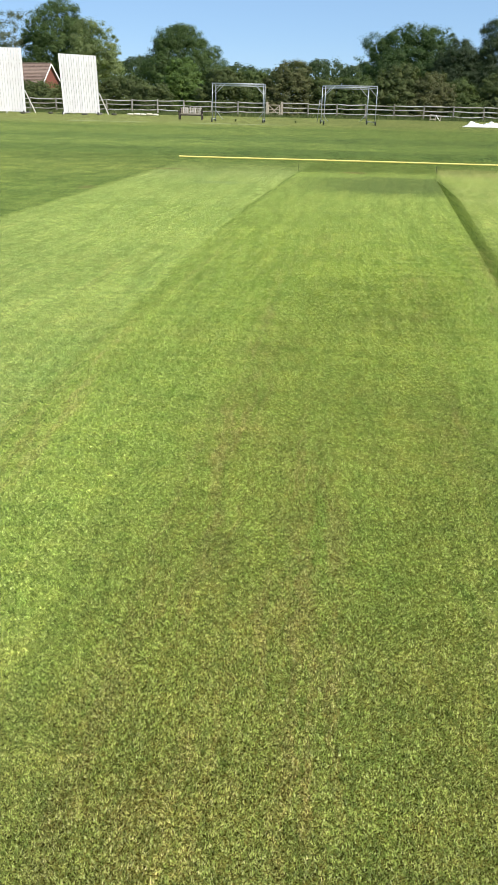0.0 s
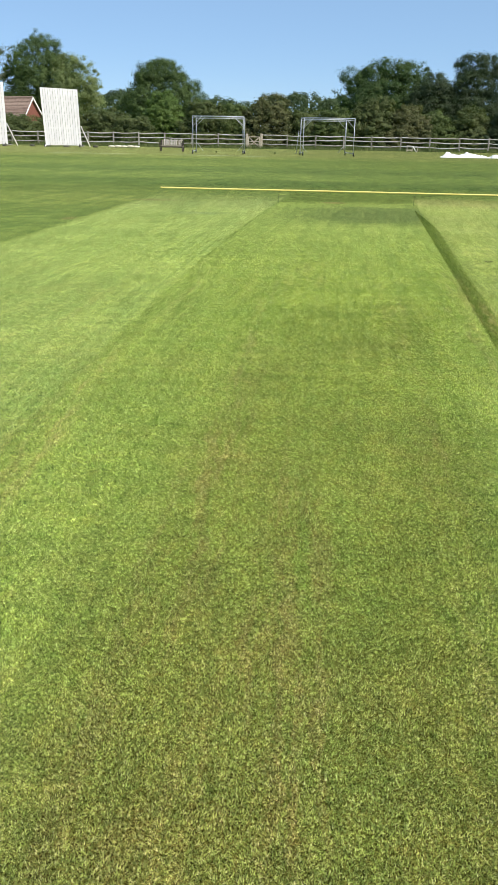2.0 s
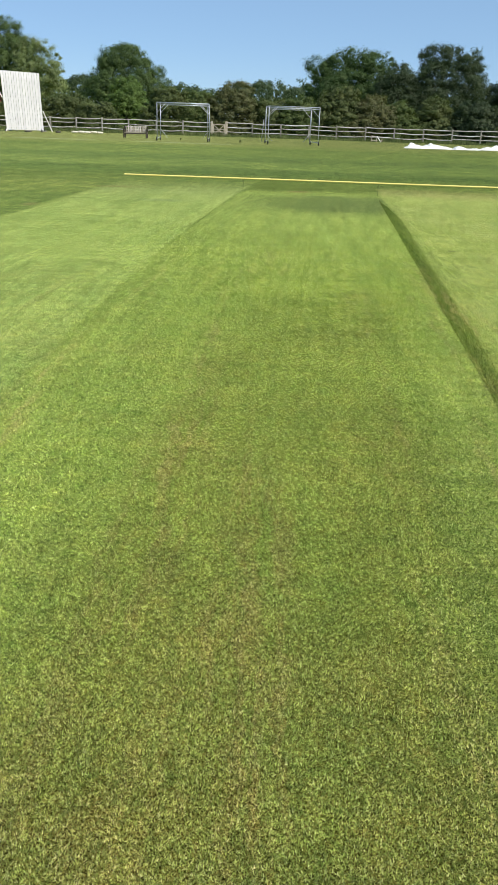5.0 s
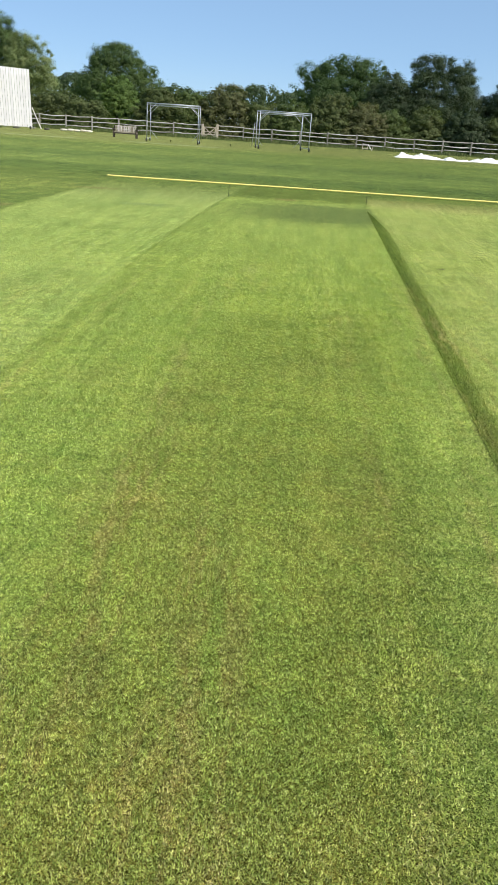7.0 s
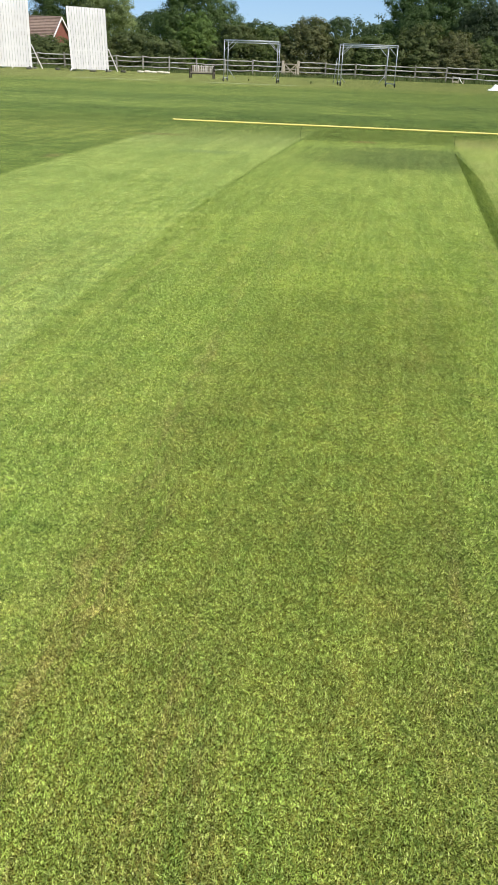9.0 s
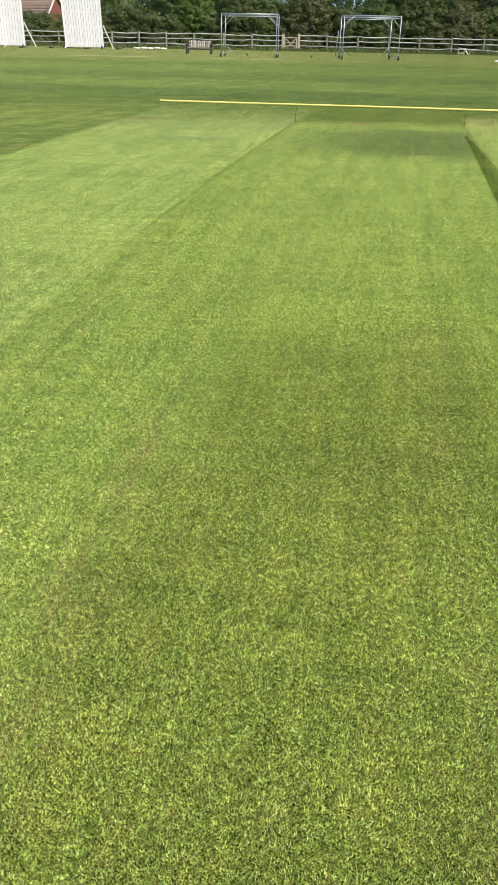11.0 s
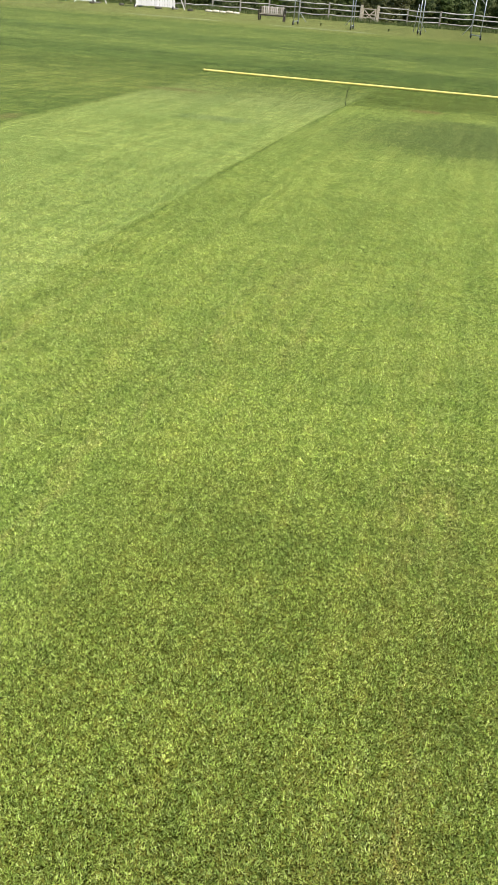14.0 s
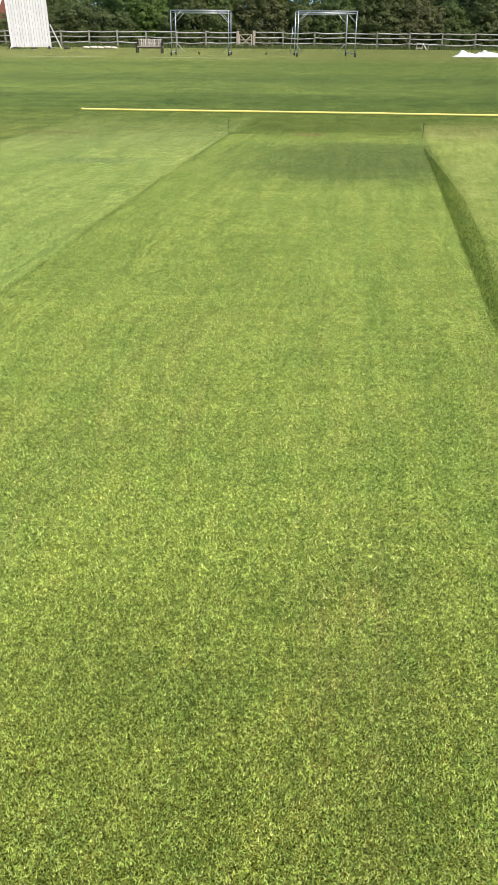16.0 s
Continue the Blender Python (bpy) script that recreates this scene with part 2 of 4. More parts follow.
OUTFIELD = [(0.0, (0.112, 0.183, 0.044)), (0.12, (0.107, 0.172, 0.044)), (0.175, (0.134, 0.194, 0.051)), (0.21, (0.112, 0.168, 0.044)),
            (0.235, (0.098, 0.159, 0.044)), (0.25, (0.107, 0.166, 0.047)), (0.268, (0.148, 0.218, 0.06)), (0.3, (0.144, 0.212, 0.06)),
            (0.325, (0.113, 0.175, 0.051)), (0.36, (0.116, 0.179, 0.052)), (0.39, (0.148, 0.212, 0.058)), (0.46, (0.143, 0.207, 0.058)),
            (0.5, (0.123, 0.185, 0.051)), (0.55, (0.162, 0.218, 0.063)), (0.63, (0.182, 0.223, 0.076)), (1.0, (0.165, 0.205, 0.07))]
LEFT_A, LEFT_B = (0.247, 0.346, 0.088), (0.278, 0.38, 0.098)
MID_A, MID_B = (0.223, 0.315, 0.07), (0.251, 0.346, 0.078)
RIGHT_A, RIGHT_B = (0.25, 0.335, 0.08), (0.29, 0.365, 0.1)
DAMP, FAR_END, LUSH = (0.108, 0.158, 0.046), (0.1, 0.146, 0.031), (0.115, 0.178, 0.032)
STRAW = (0.25, 0.25, 0.083)
NEAR_SHADE = (0.165, 0.155, 0.06)
TURF = turf_group()


def turf_material():
    m, t, b = material("mown_turf", 0.95, 0, 0.03)
    g = t.put("ShaderNodeGroup")
    g.node_tree = TURF
    place = t.put("ShaderNodeNewGeometry").outputs["Position"]
    pos = t.turned(place)
    fine = t.noise(75.0, 3, 0.7, pos)
    tuft = t.noise(26.0, 4, 0.75, pos)
    col = g.outputs[0]
    grain = t.noise(250.0, 2, 0.6, pos)
    clump = t.noise(9.0, 5, 0.8, pos)
    for field, lo, hi, dark, light in ((grain, 0.33, 0.68, (0.14, 0.125, 0.035), (2.15, 2.04, 2.25)), (fine, 0.34, 0.66, (0.6, 0.66, 0.56), (1.32, 1.28, 1.32)),
                                       (tuft, 0.34, 0.64, (0.78, 0.82, 0.77), (1.23, 1.2, 1.22)), (clump, 0.36, 0.64, (0.91, 0.93, 0.9), (1.09, 1.07, 1.07))):
        col = t.mix(t.step(field, lo, hi), t.mix(1.0, col, dark, "MULTIPLY"), t.mix(1.0, col, light, "MULTIPLY"))
    # browner thatch under the built blades, darkened further to paint shade into their gaps
    xyz = t.put("ShaderNodeSeparateXYZ")
    t.t.links.new(place, xyz.inputs[0])
    aside = t.math("ABSOLUTE", t.sub(xyz.outputs[0], t.add(0.1, t.mul(t.math("MINIMUM", t.math("MAXIMUM", t.sub(xyz.outputs[1], 0.5), 0.0), 5.4), 0.15))))
    reach = t.math("MAXIMUM", t.mul(aside, 1 / 0.34), t.math("MAXIMUM", t.sub(xyz.outputs[1], 3.6), t.mul(t.add(xyz.outputs[1], 0.6), -2.0)))
    col = t.mix(t.sub(1.0, t.step(reach, 1.2, 2.8)), col, t.mix(1.0, col, (0.57, 0.5, 0.38), "MULTIPLY"))
    t.wire(col, b.inputs["Base Color"])
    bp = t.put("ShaderNodeBump")
    bp.inputs["Strength"].default_value, bp.inputs["Distance"].default_value = 0.7, 0.012
    t.wire(t.add(t.mul(grain, 0.5), t.add(fine, tuft)), bp.inputs["Height"])
    t.wire(bp.outputs[0], b.inputs["Normal"])
    return m


def blade_material(name, gain, rough=0.55):
    """Grass blades: the turf's colour, each blade paler, greener or strawier of its own."""
    m, t, b = material(name, rough, 0, 0.08)
    g = t.put("ShaderNodeGroup")
    g.node_tree = TURF
    r = t.put("ShaderNodeNewGeometry").outputs["Random Per Island"]
    tint = t.ramp(r, [(0.0, (0.4 * gain, 0.37 * gain, 0.22 * gain)), (0.25, (0.8 * gain, 0.84 * gain, 0.7 * gain)), (0.6, (1.23 * gain, 1.165 * gain, 1.16 * gain)),
                      (0.85, (1.57 * gain, 1.39 * gain, 1.8 * gain)), (1.0, (1.98 * gain, 1.7 * gain, 2.9 * gain))])
    col = t.mix(1.0, g.outputs[0], tint, "MULTIPLY")
    tuft = t.noise(70.0, 3, 0.65, t.turned(t.put("ShaderNodeNewGeometry").outputs["Position"]))
    col = t.mix(t.step(tuft, 0.36, 0.64), t.mix(1.0, col, (0.5, 0.53, 0.47), "MULTIPLY"), t.mix(1.0, col, (1.36, 1.31, 1.34), "MULTIPLY"))
    t.wire(col, b.inputs["Base Color"])
    thin_leaf(t, b, t.mix(1.0, col, (1.06, 1.14, 0.7), "MULTIPLY"), 0.36)
    return m


def thin_leaf(t, b, col, share):
    """Lets part of the light through a leaf or blade."""
    tr = t.put("ShaderNodeBsdfTranslucent")
    t.wire(col, tr.inputs[0])
    mx = t.put("ShaderNodeMixShader")
    mx.inputs[0].default_value = share
    t.t.links.new(b.outputs[0], mx.inputs[1])
    t.t.links.new(tr.outputs[0], mx.inputs[2])
    t.t.links.new(mx.outputs[0], t.t.nodes["Material Output"].inputs[0])


# ---- mesh helpers ----
def mesh_from(name, verts, faces, mat, smooth=False):
    """A mesh from arrays; faces all of one size."""
    verts, faces = np.asarray(verts, np.float32), np.asarray(faces, np.int32)
    me = bpy.data.meshes.new(name)
    k = faces.shape[1]
    me.vertices.add(len(verts))
    me.vertices.foreach_set("co", verts.ravel())
    me.loops.add(faces.size)
    me.loops.foreach_set("vertex_index", faces.ravel())
    me.polygons.add(len(faces))
    me.polygons.foreach_set("loop_start", np.arange(0, faces.size, k, dtype=np.int32))
    me.polygons.foreach_set("use_smooth", np.full(len(faces), smooth))
    me.update(calc_edges=True)
    me.materials.append(mat)
    return me


def empty(name, m, **tags):
    ob = new(name)
    ob.empty_display_size = 0.2
    ob.matrix_world = m
    return tagged(ob, **tags)


def part(name, bm, mat, parent, label="", smooth=False):
    me = bpy.data.meshes.new(name)
    bm.to_mesh(me)
    bm.free()
    me.materials.append(mat)
    for p in me.polygons:
        p.use_smooth = smooth
    ob = new(name, me)
    ob.parent = parent
    return tagged(ob, label=label) if label else ob


def box(bm, lo, hi, bevel=0.0):
    """An upright box between two corners, with worn edges."""
    lo, hi = Vector(lo), Vector(hi)
    made = bmesh.ops.create_cube(bm, size=1.0, matrix=Matrix.Translation((lo + hi) / 2) @ Matrix.Diagonal((*(hi - lo), 1)))
    if bevel:
        edges = list({e for v in made["verts"] for e in v.link_edges})
        bmesh.ops.bevel(bm, geom=edges, offset=bevel, segments=1, affect="EDGES")
    return bm


def bar(bm, a, b, r0, r1=None, sides=8):
    """A round bar from a to b."""
    a, b = Vector(a), Vector(b)
    turn = (b - a).to_track_quat("Z", "Y").to_matrix().to_4x4()
    bmesh.ops.create_cone(bm, cap_ends=True, segments=sides, radius1=r0, radius2=r0 if r1 is None else r1, depth=(b - a).length,
                          matrix=Matrix.Translation((a + b) / 2) @ turn)
    return bm


def tube(points, radii, sides=6):
    """Vertices and quads of a tapered tube along points."""
    points, radii = np.asarray(points, float), np.asarray(radii, float)
    way = np.gradient(points, axis=0)
    way /= np.linalg.norm(way, axis=1, keepdims=True) + 1e-9
    ref = np.where(np.abs(way[:, 2:3]) > 0.9, [[1.0, 0, 0]], [[0, 0, 1.0]])
    u = np.cross(way, ref)
    u /= np.linalg.norm(u, axis=1, keepdims=True)
    v = np.cross(way, u)
    a = np.linspace(0, 2 * np.pi, sides, endpoint=False)
    verts = (points[:, None] + radii[:, None, None] * (np.cos(a)[None, :, None] * u[:, None] + np.sin(a)[None, :, None] * v[:, None])).reshape(-1, 3)
    n = len(points)
    faces = [(i * sides + j, i * sides + (j + 1) % sides, (i + 1) * sides + (j + 1) % sides, (i + 1) * sides + j) for i in range(n - 1) for j in range(sides)]
    return verts, np.array(faces)


def add_tube(name, points, radii, mat, parent, sides=6, label=""):
    v, f = tube(points, radii, sides)
    ob = new(name, mesh_from(name, v, f, mat, True))
    ob.parent = parent
    return tagged(ob, label=label) if label else ob


def ground_z(y):
    """The square stands a little proud of the outfield, which falls away beyond it."""
    s = np.clip((np.asarray(y, float) - 23.0) / 32.0, 0, 1)
    return -0.17 * s * s * (3 - 2 * s)


# ---- ground ----
def build_ground():
    xs = np.concatenate([[-3000, -1200, -500, -250, -120, -70], np.linspace(-45, 45, 61), [70, 120, 250, 500, 1200, 3000]])
    ys = np.concatenate([[-3000, -1000, -300, -100, -40, -15], np.linspace(-6, 24, 31), np.linspace(26, 60, 35), np.linspace(64, 130, 23), [180, 300, 600, 1400, 3200]])
    gx, gy = np.meshgrid(xs, ys)
    gz = ground_z(gy)
    roll = np.where((gy > 24) & (gy < 110), 0.015 * np.sin(gx * 0.21 + 0.7) * np.sin(gy * 0.17), 0)
    verts = np.stack([gx, gy, gz + roll], -1).reshape(-1, 3)
    n = len(xs)
    i, j = np.meshgrid(np.arange(len(ys) - 1), np.arange(n - 1), indexing="ij")
    a = (i * n + j).ravel()
    faces = np.stack([a, a + 1, a + n + 1, a + n], -1)
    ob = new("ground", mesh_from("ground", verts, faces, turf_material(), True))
    return tagged(ob, "mown cricket square and striped outfield of green turf", "ground", kind="structure")


build_ground()


# ---- mown blades near the walk ----
def blade_mesh(name, x, y, z, length, width, lean, mat, tall=None):
    n = len(x)
    head = rng.uniform(0, 2 * np.pi, n)
    ux, uy = np.cos(head), np.sin(head)
    rise = np.sin(lean) * length
    if tall is not None:
        rise = np.minimum(rise, tall)
    run = np.cos(lean) * length
    side = rng.normal(0, 0.35, n)
    px, py = -uy * width / 2, ux * width / 2
    v = np.empty((n, 3, 3), np.float32)
    v[:, 0] = np.stack([x - px, y - py, z - 0.001], -1)
    v[:, 1] = np.stack([x + px, y + py, z - 0.001 + np.abs(side) * width * 0.5], -1)
    v[:, 2] = np.stack([x + ux * run, y + uy * run, z + rise], -1)
    return new(name, mesh_from(name, v.reshape(-1, 3), np.arange(3 * n).reshape(-1, 3), mat))


def walk_x(y):
    """Where the middle of the trodden way lies, y metres up the strip."""
    return 0.1 + 0.15 * np.clip(y - 0.5, 0, 5.4)


def build_blades():
    n = 9600000
    x, y = rng.uniform(-4.2, 4.2, n), rng.uniform(-1.8, 12.5, n)
    off = x - walk_x(y)
    r = np.maximum.reduce([np.full(n, 1.7), off / 0.28, -off / 0.39, y - 3.6])
    thin = np.clip((12.5 - y) / 3.0, 0, 1) * np.clip((y + 1.8) / 1.1, 0, 1)
    keep = rng.uniform(0, 1, n) < (1.7 / r) ** 2 * thin
    keep &= (off < (0.65 + 0.3 * (y + 1.8)) * rng.uniform(0.7, 1.0, n)) & (-off < (0.65 + 0.42 * (y + 1.8)) * rng.uniform(0.7, 1.0, n))
    keep &= ~((x - (1.32 + 0.1 * y) > -0.01) & (x - (1.40 + 0.107 * y) < 0.0))
    x, y, r = x[keep], y[keep], np.minimum(r[keep], 2.4)
    k = len(x)
    s = r / 1.7
    length = rng.uniform(0.0058, 0.0105, k) * s
    width = rng.uniform(0.0022, 0.0039, k) * s
    lean = np.radians(rng.uniform(14, 58, k))
    ob = blade_mesh("mown_grass", x, y, np.zeros(k), length, width, lean, blade_material("grass_blade", 1.8), 0.02)
    tagged(ob, "short mown green grass blades of the cricket pitch", "grass", kind="stuff")
    # the uncut edge beside the middle strip
    k = 60000
    y = 0.5 + 15.0 * rng.uniform(0, 1, k) ** 1.15
    x = 1.32 + 0.1 * y + rng.uniform(0, 1, k) ** 1.7 * (0.1 + 0.0085 * y) * np.clip((15.6 - y) / 3.5, 0.05, 1)
    ob = blade_mesh("uncut_grass", x, y, np.zeros(k), rng.uniform(0.012, 0.026, k), rng.uniform(0.0025, 0.005, k), np.radians(rng.uniform(20, 70, k)), blade_material("uncut_blade", 1.5))
    tagged(ob, "dark lush line of uncut grass along the pitch edge", "grass", kind="stuff")


build_blades()

# ---- materials of the things ----
YELLOW = weathered("yellow_rope", (0.75, 0.62, 0.12), (0.9, 0.78, 0.25), 3.0, 0.6, bump=0.3)
IRON = weathered("dark_iron", (0.012, 0.016, 0.014), (0.05, 0.05, 0.045), 20, 0.6, 0.6)
OAK = weathered("grey_oak", (0.16, 0.145, 0.115), (0.38, 0.36, 0.31), 5, 0.85)
RAIL = weathered("silvered_rail", (0.26, 0.24, 0.2), (0.55, 0.53, 0.48), 4, 0.85)
PALE_WOOD = weathered("pale_wood", (0.3, 0.25, 0.18), (0.5, 0.44, 0.34), 6, 0.8)
BENCH_WOOD = weathered("bench_wood", (0.24, 0.19, 0.14), (0.5, 0.43, 0.35), 8, 0.8)
BENCH_PALE = weathered("pale_bench_slat", (0.42, 0.38, 0.32), (0.68, 0.63, 0.55), 8, 0.8)
DARK_WOOD = weathered("dark_wood", (0.03, 0.025, 0.02), (0.09, 0.075, 0.06), 8, 0.8)
GALV = weathered("galvanised_steel", (0.28, 0.3, 0.32), (0.52, 0.55, 0.57), 9, 0.45, 0.55, bump=0.1)
RUBBER = weathered("black_rubber", (0.012, 0.012, 0.012), (0.04, 0.04, 0.04), 20, 0.8)
WHITE = weathered("white_paint", (0.72, 0.68, 0.68), (0.85, 0.81, 0.8), 1.5, 0.55, bump=0.08)
SHEET = weathered("white_sheet", (0.62, 0.6, 0.55), (0.85, 0.84, 0.8), 3.0, 0.5, bump=0.3, fine=25)
CREAM = weathered("cream_sheet", (0.5, 0.43, 0.3), (0.75, 0.7, 0.58), 3.0, 0.6, bump=0.3, fine=25)
SACK = weathered("dark_sacking", (0.035, 0.035, 0.026), (0.12, 0.115, 0.085), 6.0, 0.85)
BRICK = weathered("red_brick", (0.17, 0.06, 0.045), (0.28, 0.115, 0.085), 3.0, 0.85)
TILE = weathered("roof_tile", (0.17, 0.11, 0.085), (0.3, 0.215, 0.17), 2.5, 0.85)
WEED = weathered("weed_leaf", (0.03, 0.045, 0.015), (0.09, 0.11, 0.035), 8.0, 0.7)
BARK = weathered("bark", (0.04, 0.033, 0.025), (0.13, 0.11, 0.085), 3, 0.9)


# ---- on the square ----
def build_rope():
    n = 160
    x = np.linspace(-3.26, 12.5, n)
    y = 20.96 + 0.025 * np.sin(x * 0.9) - 0.052 * (x + 3.26) + 0.006 * np.sin(x * 3.1)
    p = np.stack([x, y, np.full(n, 0.02)], -1)
    ob = empty("rope", Matrix(), label="taut bright yellow rope lying across the turf", category="rope")
    add_tube("strand", p, np.full(n, 0.021), YELLOW, ob, 8)
    bm = bmesh.new()
    bmesh.ops.create_icosphere(bm, subdivisions=2, radius=0.028, matrix=Matrix.Translation((-3.26, y[0], 0.024)) @ Matrix.Diagonal((1.4, 1, 0.8, 1)))
    part("knot", bm, YELLOW, ob, smooth=True)


def build_peg(x, y, tall, tip):
    ob = empty("marker_peg", pose(x, y, 0), label="thin dark iron peg standing at the pitch corner", category="peg", group="pitch corner pegs")
    add_tube("pin", [(0, 0, -0.03), (0.002, 0, tall * 0.5), (tip, 0, tall)], [0.0048, 0.0044, 0.004], IRON, ob, 6)
    add_tube("hook", [(tip, 0, tall - 0.004), (tip + 0.018, 0, tall + 0.012), (tip + 0.03, 0, tall - 0.008)], [0.004, 0.004, 0.003], IRON, ob, 6)


build_rope()
build_peg(0.0, 17.0, 0.25, 0.015)
build_peg(3.05, 16.9, 0.205, -0.004)


def build_twig():
    ob = empty("twig", pose(2.74, 8.6, 0.0, 0, 0, 6), label="small dark broken twig lying on the dry turf", category="twig")
    add_tube("stem", [(-0.055, 0, 0.007), (-0.02, 0.006, 0.011), (0.02, 0.002, 0.01), (0.055, 0.008, 0.006)], [0.002, 0.0032, 0.003, 0.0015], BARK, ob, 6)
    add_tube("side_shoot", [(0.01, 0.004, 0.01), (0.03, 0.018, 0.014), (0.04, 0.03, 0.008)], [0.003, 0.002, 0.0012], BARK, ob, 5)


build_twig()


# ---- fence and gate ----
FENCE_Y = 88.4
POSTS = [-38.0, -35.2, -32.4, -29.56, -26.7, -23.95, -21.2, -18.45, -15.67, -12.83, -9.9, -7.05, -3.97, -2.4,
         0.42, 3.45, 6.47, 9.45, 12.56, 15.64, 18.81, 21.9, 25.0, 28.1, 31.2, 34.3, 37.4]


def build_fence():
    z0 = float(ground_z(FENCE_Y))
    ob = empty("fence", pose(0, FENCE_Y, z0), label="weathered grey cleft post and three rail timber fence", category="fence")
    r = random.Random(3)
    for x in POSTS:
        gate = x in (-3.97, -2.4)
        w, h = (0.13, 1.5) if gate else (0.075, 1.46)
        h += r.uniform(-0.04, 0.05)
        bm = box(bmesh.new(), (-w, -w * 0.75, -0.25), (w, w * 0.75, h), 0.02)
        for v in bm.verts:
            v.co.x += r.uniform(-0.008, 0.008)
            if v.co.z > 0.5:
                v.co.z += r.uniform(-0.03, 0.02)
        bm.transform(pose(x, 0, 0, r.uniform(-1.5, 1.5), r.uniform(-1.5, 1.5), r.uniform(-8, 8)))
        part("post", bm, PALE_WOOD if gate else OAK, ob)
    for a, b in zip(POSTS, POSTS[1:]):
        if a == -3.97:
            continue
        for h in (1.36, 0.93, 0.45):
            ends = [h + r.uniform(-0.04, 0.05), h + r.uniform(-0.06, 0.04)]
            n = 7
            s = np.linspace(0, 1, n)
            sag = -r.uniform(0.0, 0.09) * np.sin(np.pi * s) + np.array([r.uniform(-0.018, 0.018) for _ in s])
            p = np.stack([a + (b - a) * s, np.full(n, -0.02) + np.array([r.uniform(-0.02, 0.02) for _ in s]), ends[0] + (ends[1] - ends[0]) * s + sag], -1)
            rad = np.array([0.03] + [r.uniform(0.045, 0.062) for _ in range(n - 2)] + [0.03])
            add_tube("rail", p, rad, RAIL, ob, 5)


def build_gate():
    ob = empty("field_gate", pose(-3.8, FENCE_Y, float(ground_z(FENCE_Y))), label="small weathered wooden gate with diagonal braces", category="gate")
    w = 1.24
    for x in (0.03, w - 0.05):
        part("stile", box(bmesh.new(), (x - 0.04, -0.03, 0.1), (x + 0.05, 0.03, 1.22), 0.008), PALE_WOOD, ob)
    for z in (0.16, 0.42, 0.68, 1.14):
        part("gate_rail", box(bmesh.new(), (0.08, -0.02, z), (w - 0.09, 0.02, z + 0.085), 0.006), PALE_WOOD, ob)
    bm = box(bmesh.new(), (-0.72, -0.014, -0.045), (0.72, 0.014, 0.045), 0.005)
    bm.transform(pose(w / 2, -0.036, 0.66, 0, -40, 0))
    part("brace", bm, PALE_WOOD, ob)
    bm = box(bmesh.new(), (-0.72, -0.012, -0.04), (0.72, 0.012, 0.04), 0.005)
    bm.transform(pose(w / 2, 0.036, 0.66, 0, 40, 0))
    part("brace", bm, PALE_WOOD, ob)


build_fence()
build_gate()


# ---- practice cages ----
def build_cage(x0, x1, y, tall, turn, deep=2.7, lower_back=False, inset=0.0):
    w = x1 - x0
    ob = empty("cricket_net_frame", pose(x0, y, float(ground_z(y)), 0, 0, turn), label="wheeled galvanised tube frame of a cricket practice cage, without netting",
               category="net frame", group="practice cage frames")
    r = 0.031
    back = {0.0: 0.0, w: w - inset}
    for fy, h in ((0.0, tall), (deep, tall - (0.0 if not lower_back else 0.05))):
        for x in (0.0, w):
            s = 1 if x == 0 else -1
            short = lower_back and x == 0 and fy > 0
            px = back[x] if fy else x
            part("upright", bar(bmesh.new(), (px, fy, 0.16), (px, fy, h), r if not (lower_back and fy and x) else 0.045), GALV, ob, smooth=True)
            if short:
                part("leaning_pole", bar(bmesh.new(), (px - 0.32, fy - 0.1, 0.1), (px - 0.16, fy - 0.04, h * 0.68), 0.022), GALV, ob, smooth=True)
                part("pole_bracket", bar(bmesh.new(), (px - 0.2, fy - 0.06, h * 0.55), (px, fy, h * 0.55), 0.012, None, 6), GALV, ob, smooth=True)
            part("corner_brace", bar(bmesh.new(), (px, fy, h - 0.72), (px + s * 0.72, fy, h), 0.02), GALV, ob, smooth=True)
            wheel = empty_part("wheel", ob, (px - s * 0.02, fy - 0.12, 0.0))
            tyre = bmesh.new()
            v, f = tube([(0.0, 0.105 * math.cos(q), 0.15 + 0.105 * math.sin(q)) for q in np.linspace(0, 2 * np.pi, 19)], np.full(19, 0.045), 6)
            put = [tyre.verts.new(p) for p in v]
            for q in f:
                tyre.faces.new([put[i] for i in q])
            part("tyre", tyre, RUBBER, wheel, smooth=True)
            part("hub", bar(bmesh.new(), (-0.03, 0, 0.15), (0.03, 0, 0.15), 0.07, None, 10), GALV, wheel)
            part("fork", box(bmesh.new(), (-0.06, -0.02, 0.14), (0.06, 0.14, 0.2), 0.01), GALV, wheel)
        end = back[w] if fy else w
        part("top_bar", bar(bmesh.new(), (-0.03, fy, h), (end + 0.03, fy, h), r), GALV, ob, smooth=True)
        part("net_rail", bar(bmesh.new(), (0.0, fy + 0.05, h - 0.13), (end, fy + 0.05, h - 0.13), 0.02), GALV, ob, smooth=True)
    for x in (0.0, w):
        part("side_bar", bar(bmesh.new(), (x, 0, tall), (back[x], deep, tall), r), GALV, ob, smooth=True)
        part("base_bar", bar(bmesh.new(), (x, 0, 0.24), (back[x], deep, 0.24), 0.028), GALV, ob, smooth=True)
        s = 1 if x == 0 else -1
        part("foot_brace", bar(bmesh.new(), (back[x], deep, 0.85), (back[x] + s * 0.55, deep, 0.2), 0.018), GALV, ob, smooth=True)
    return ob


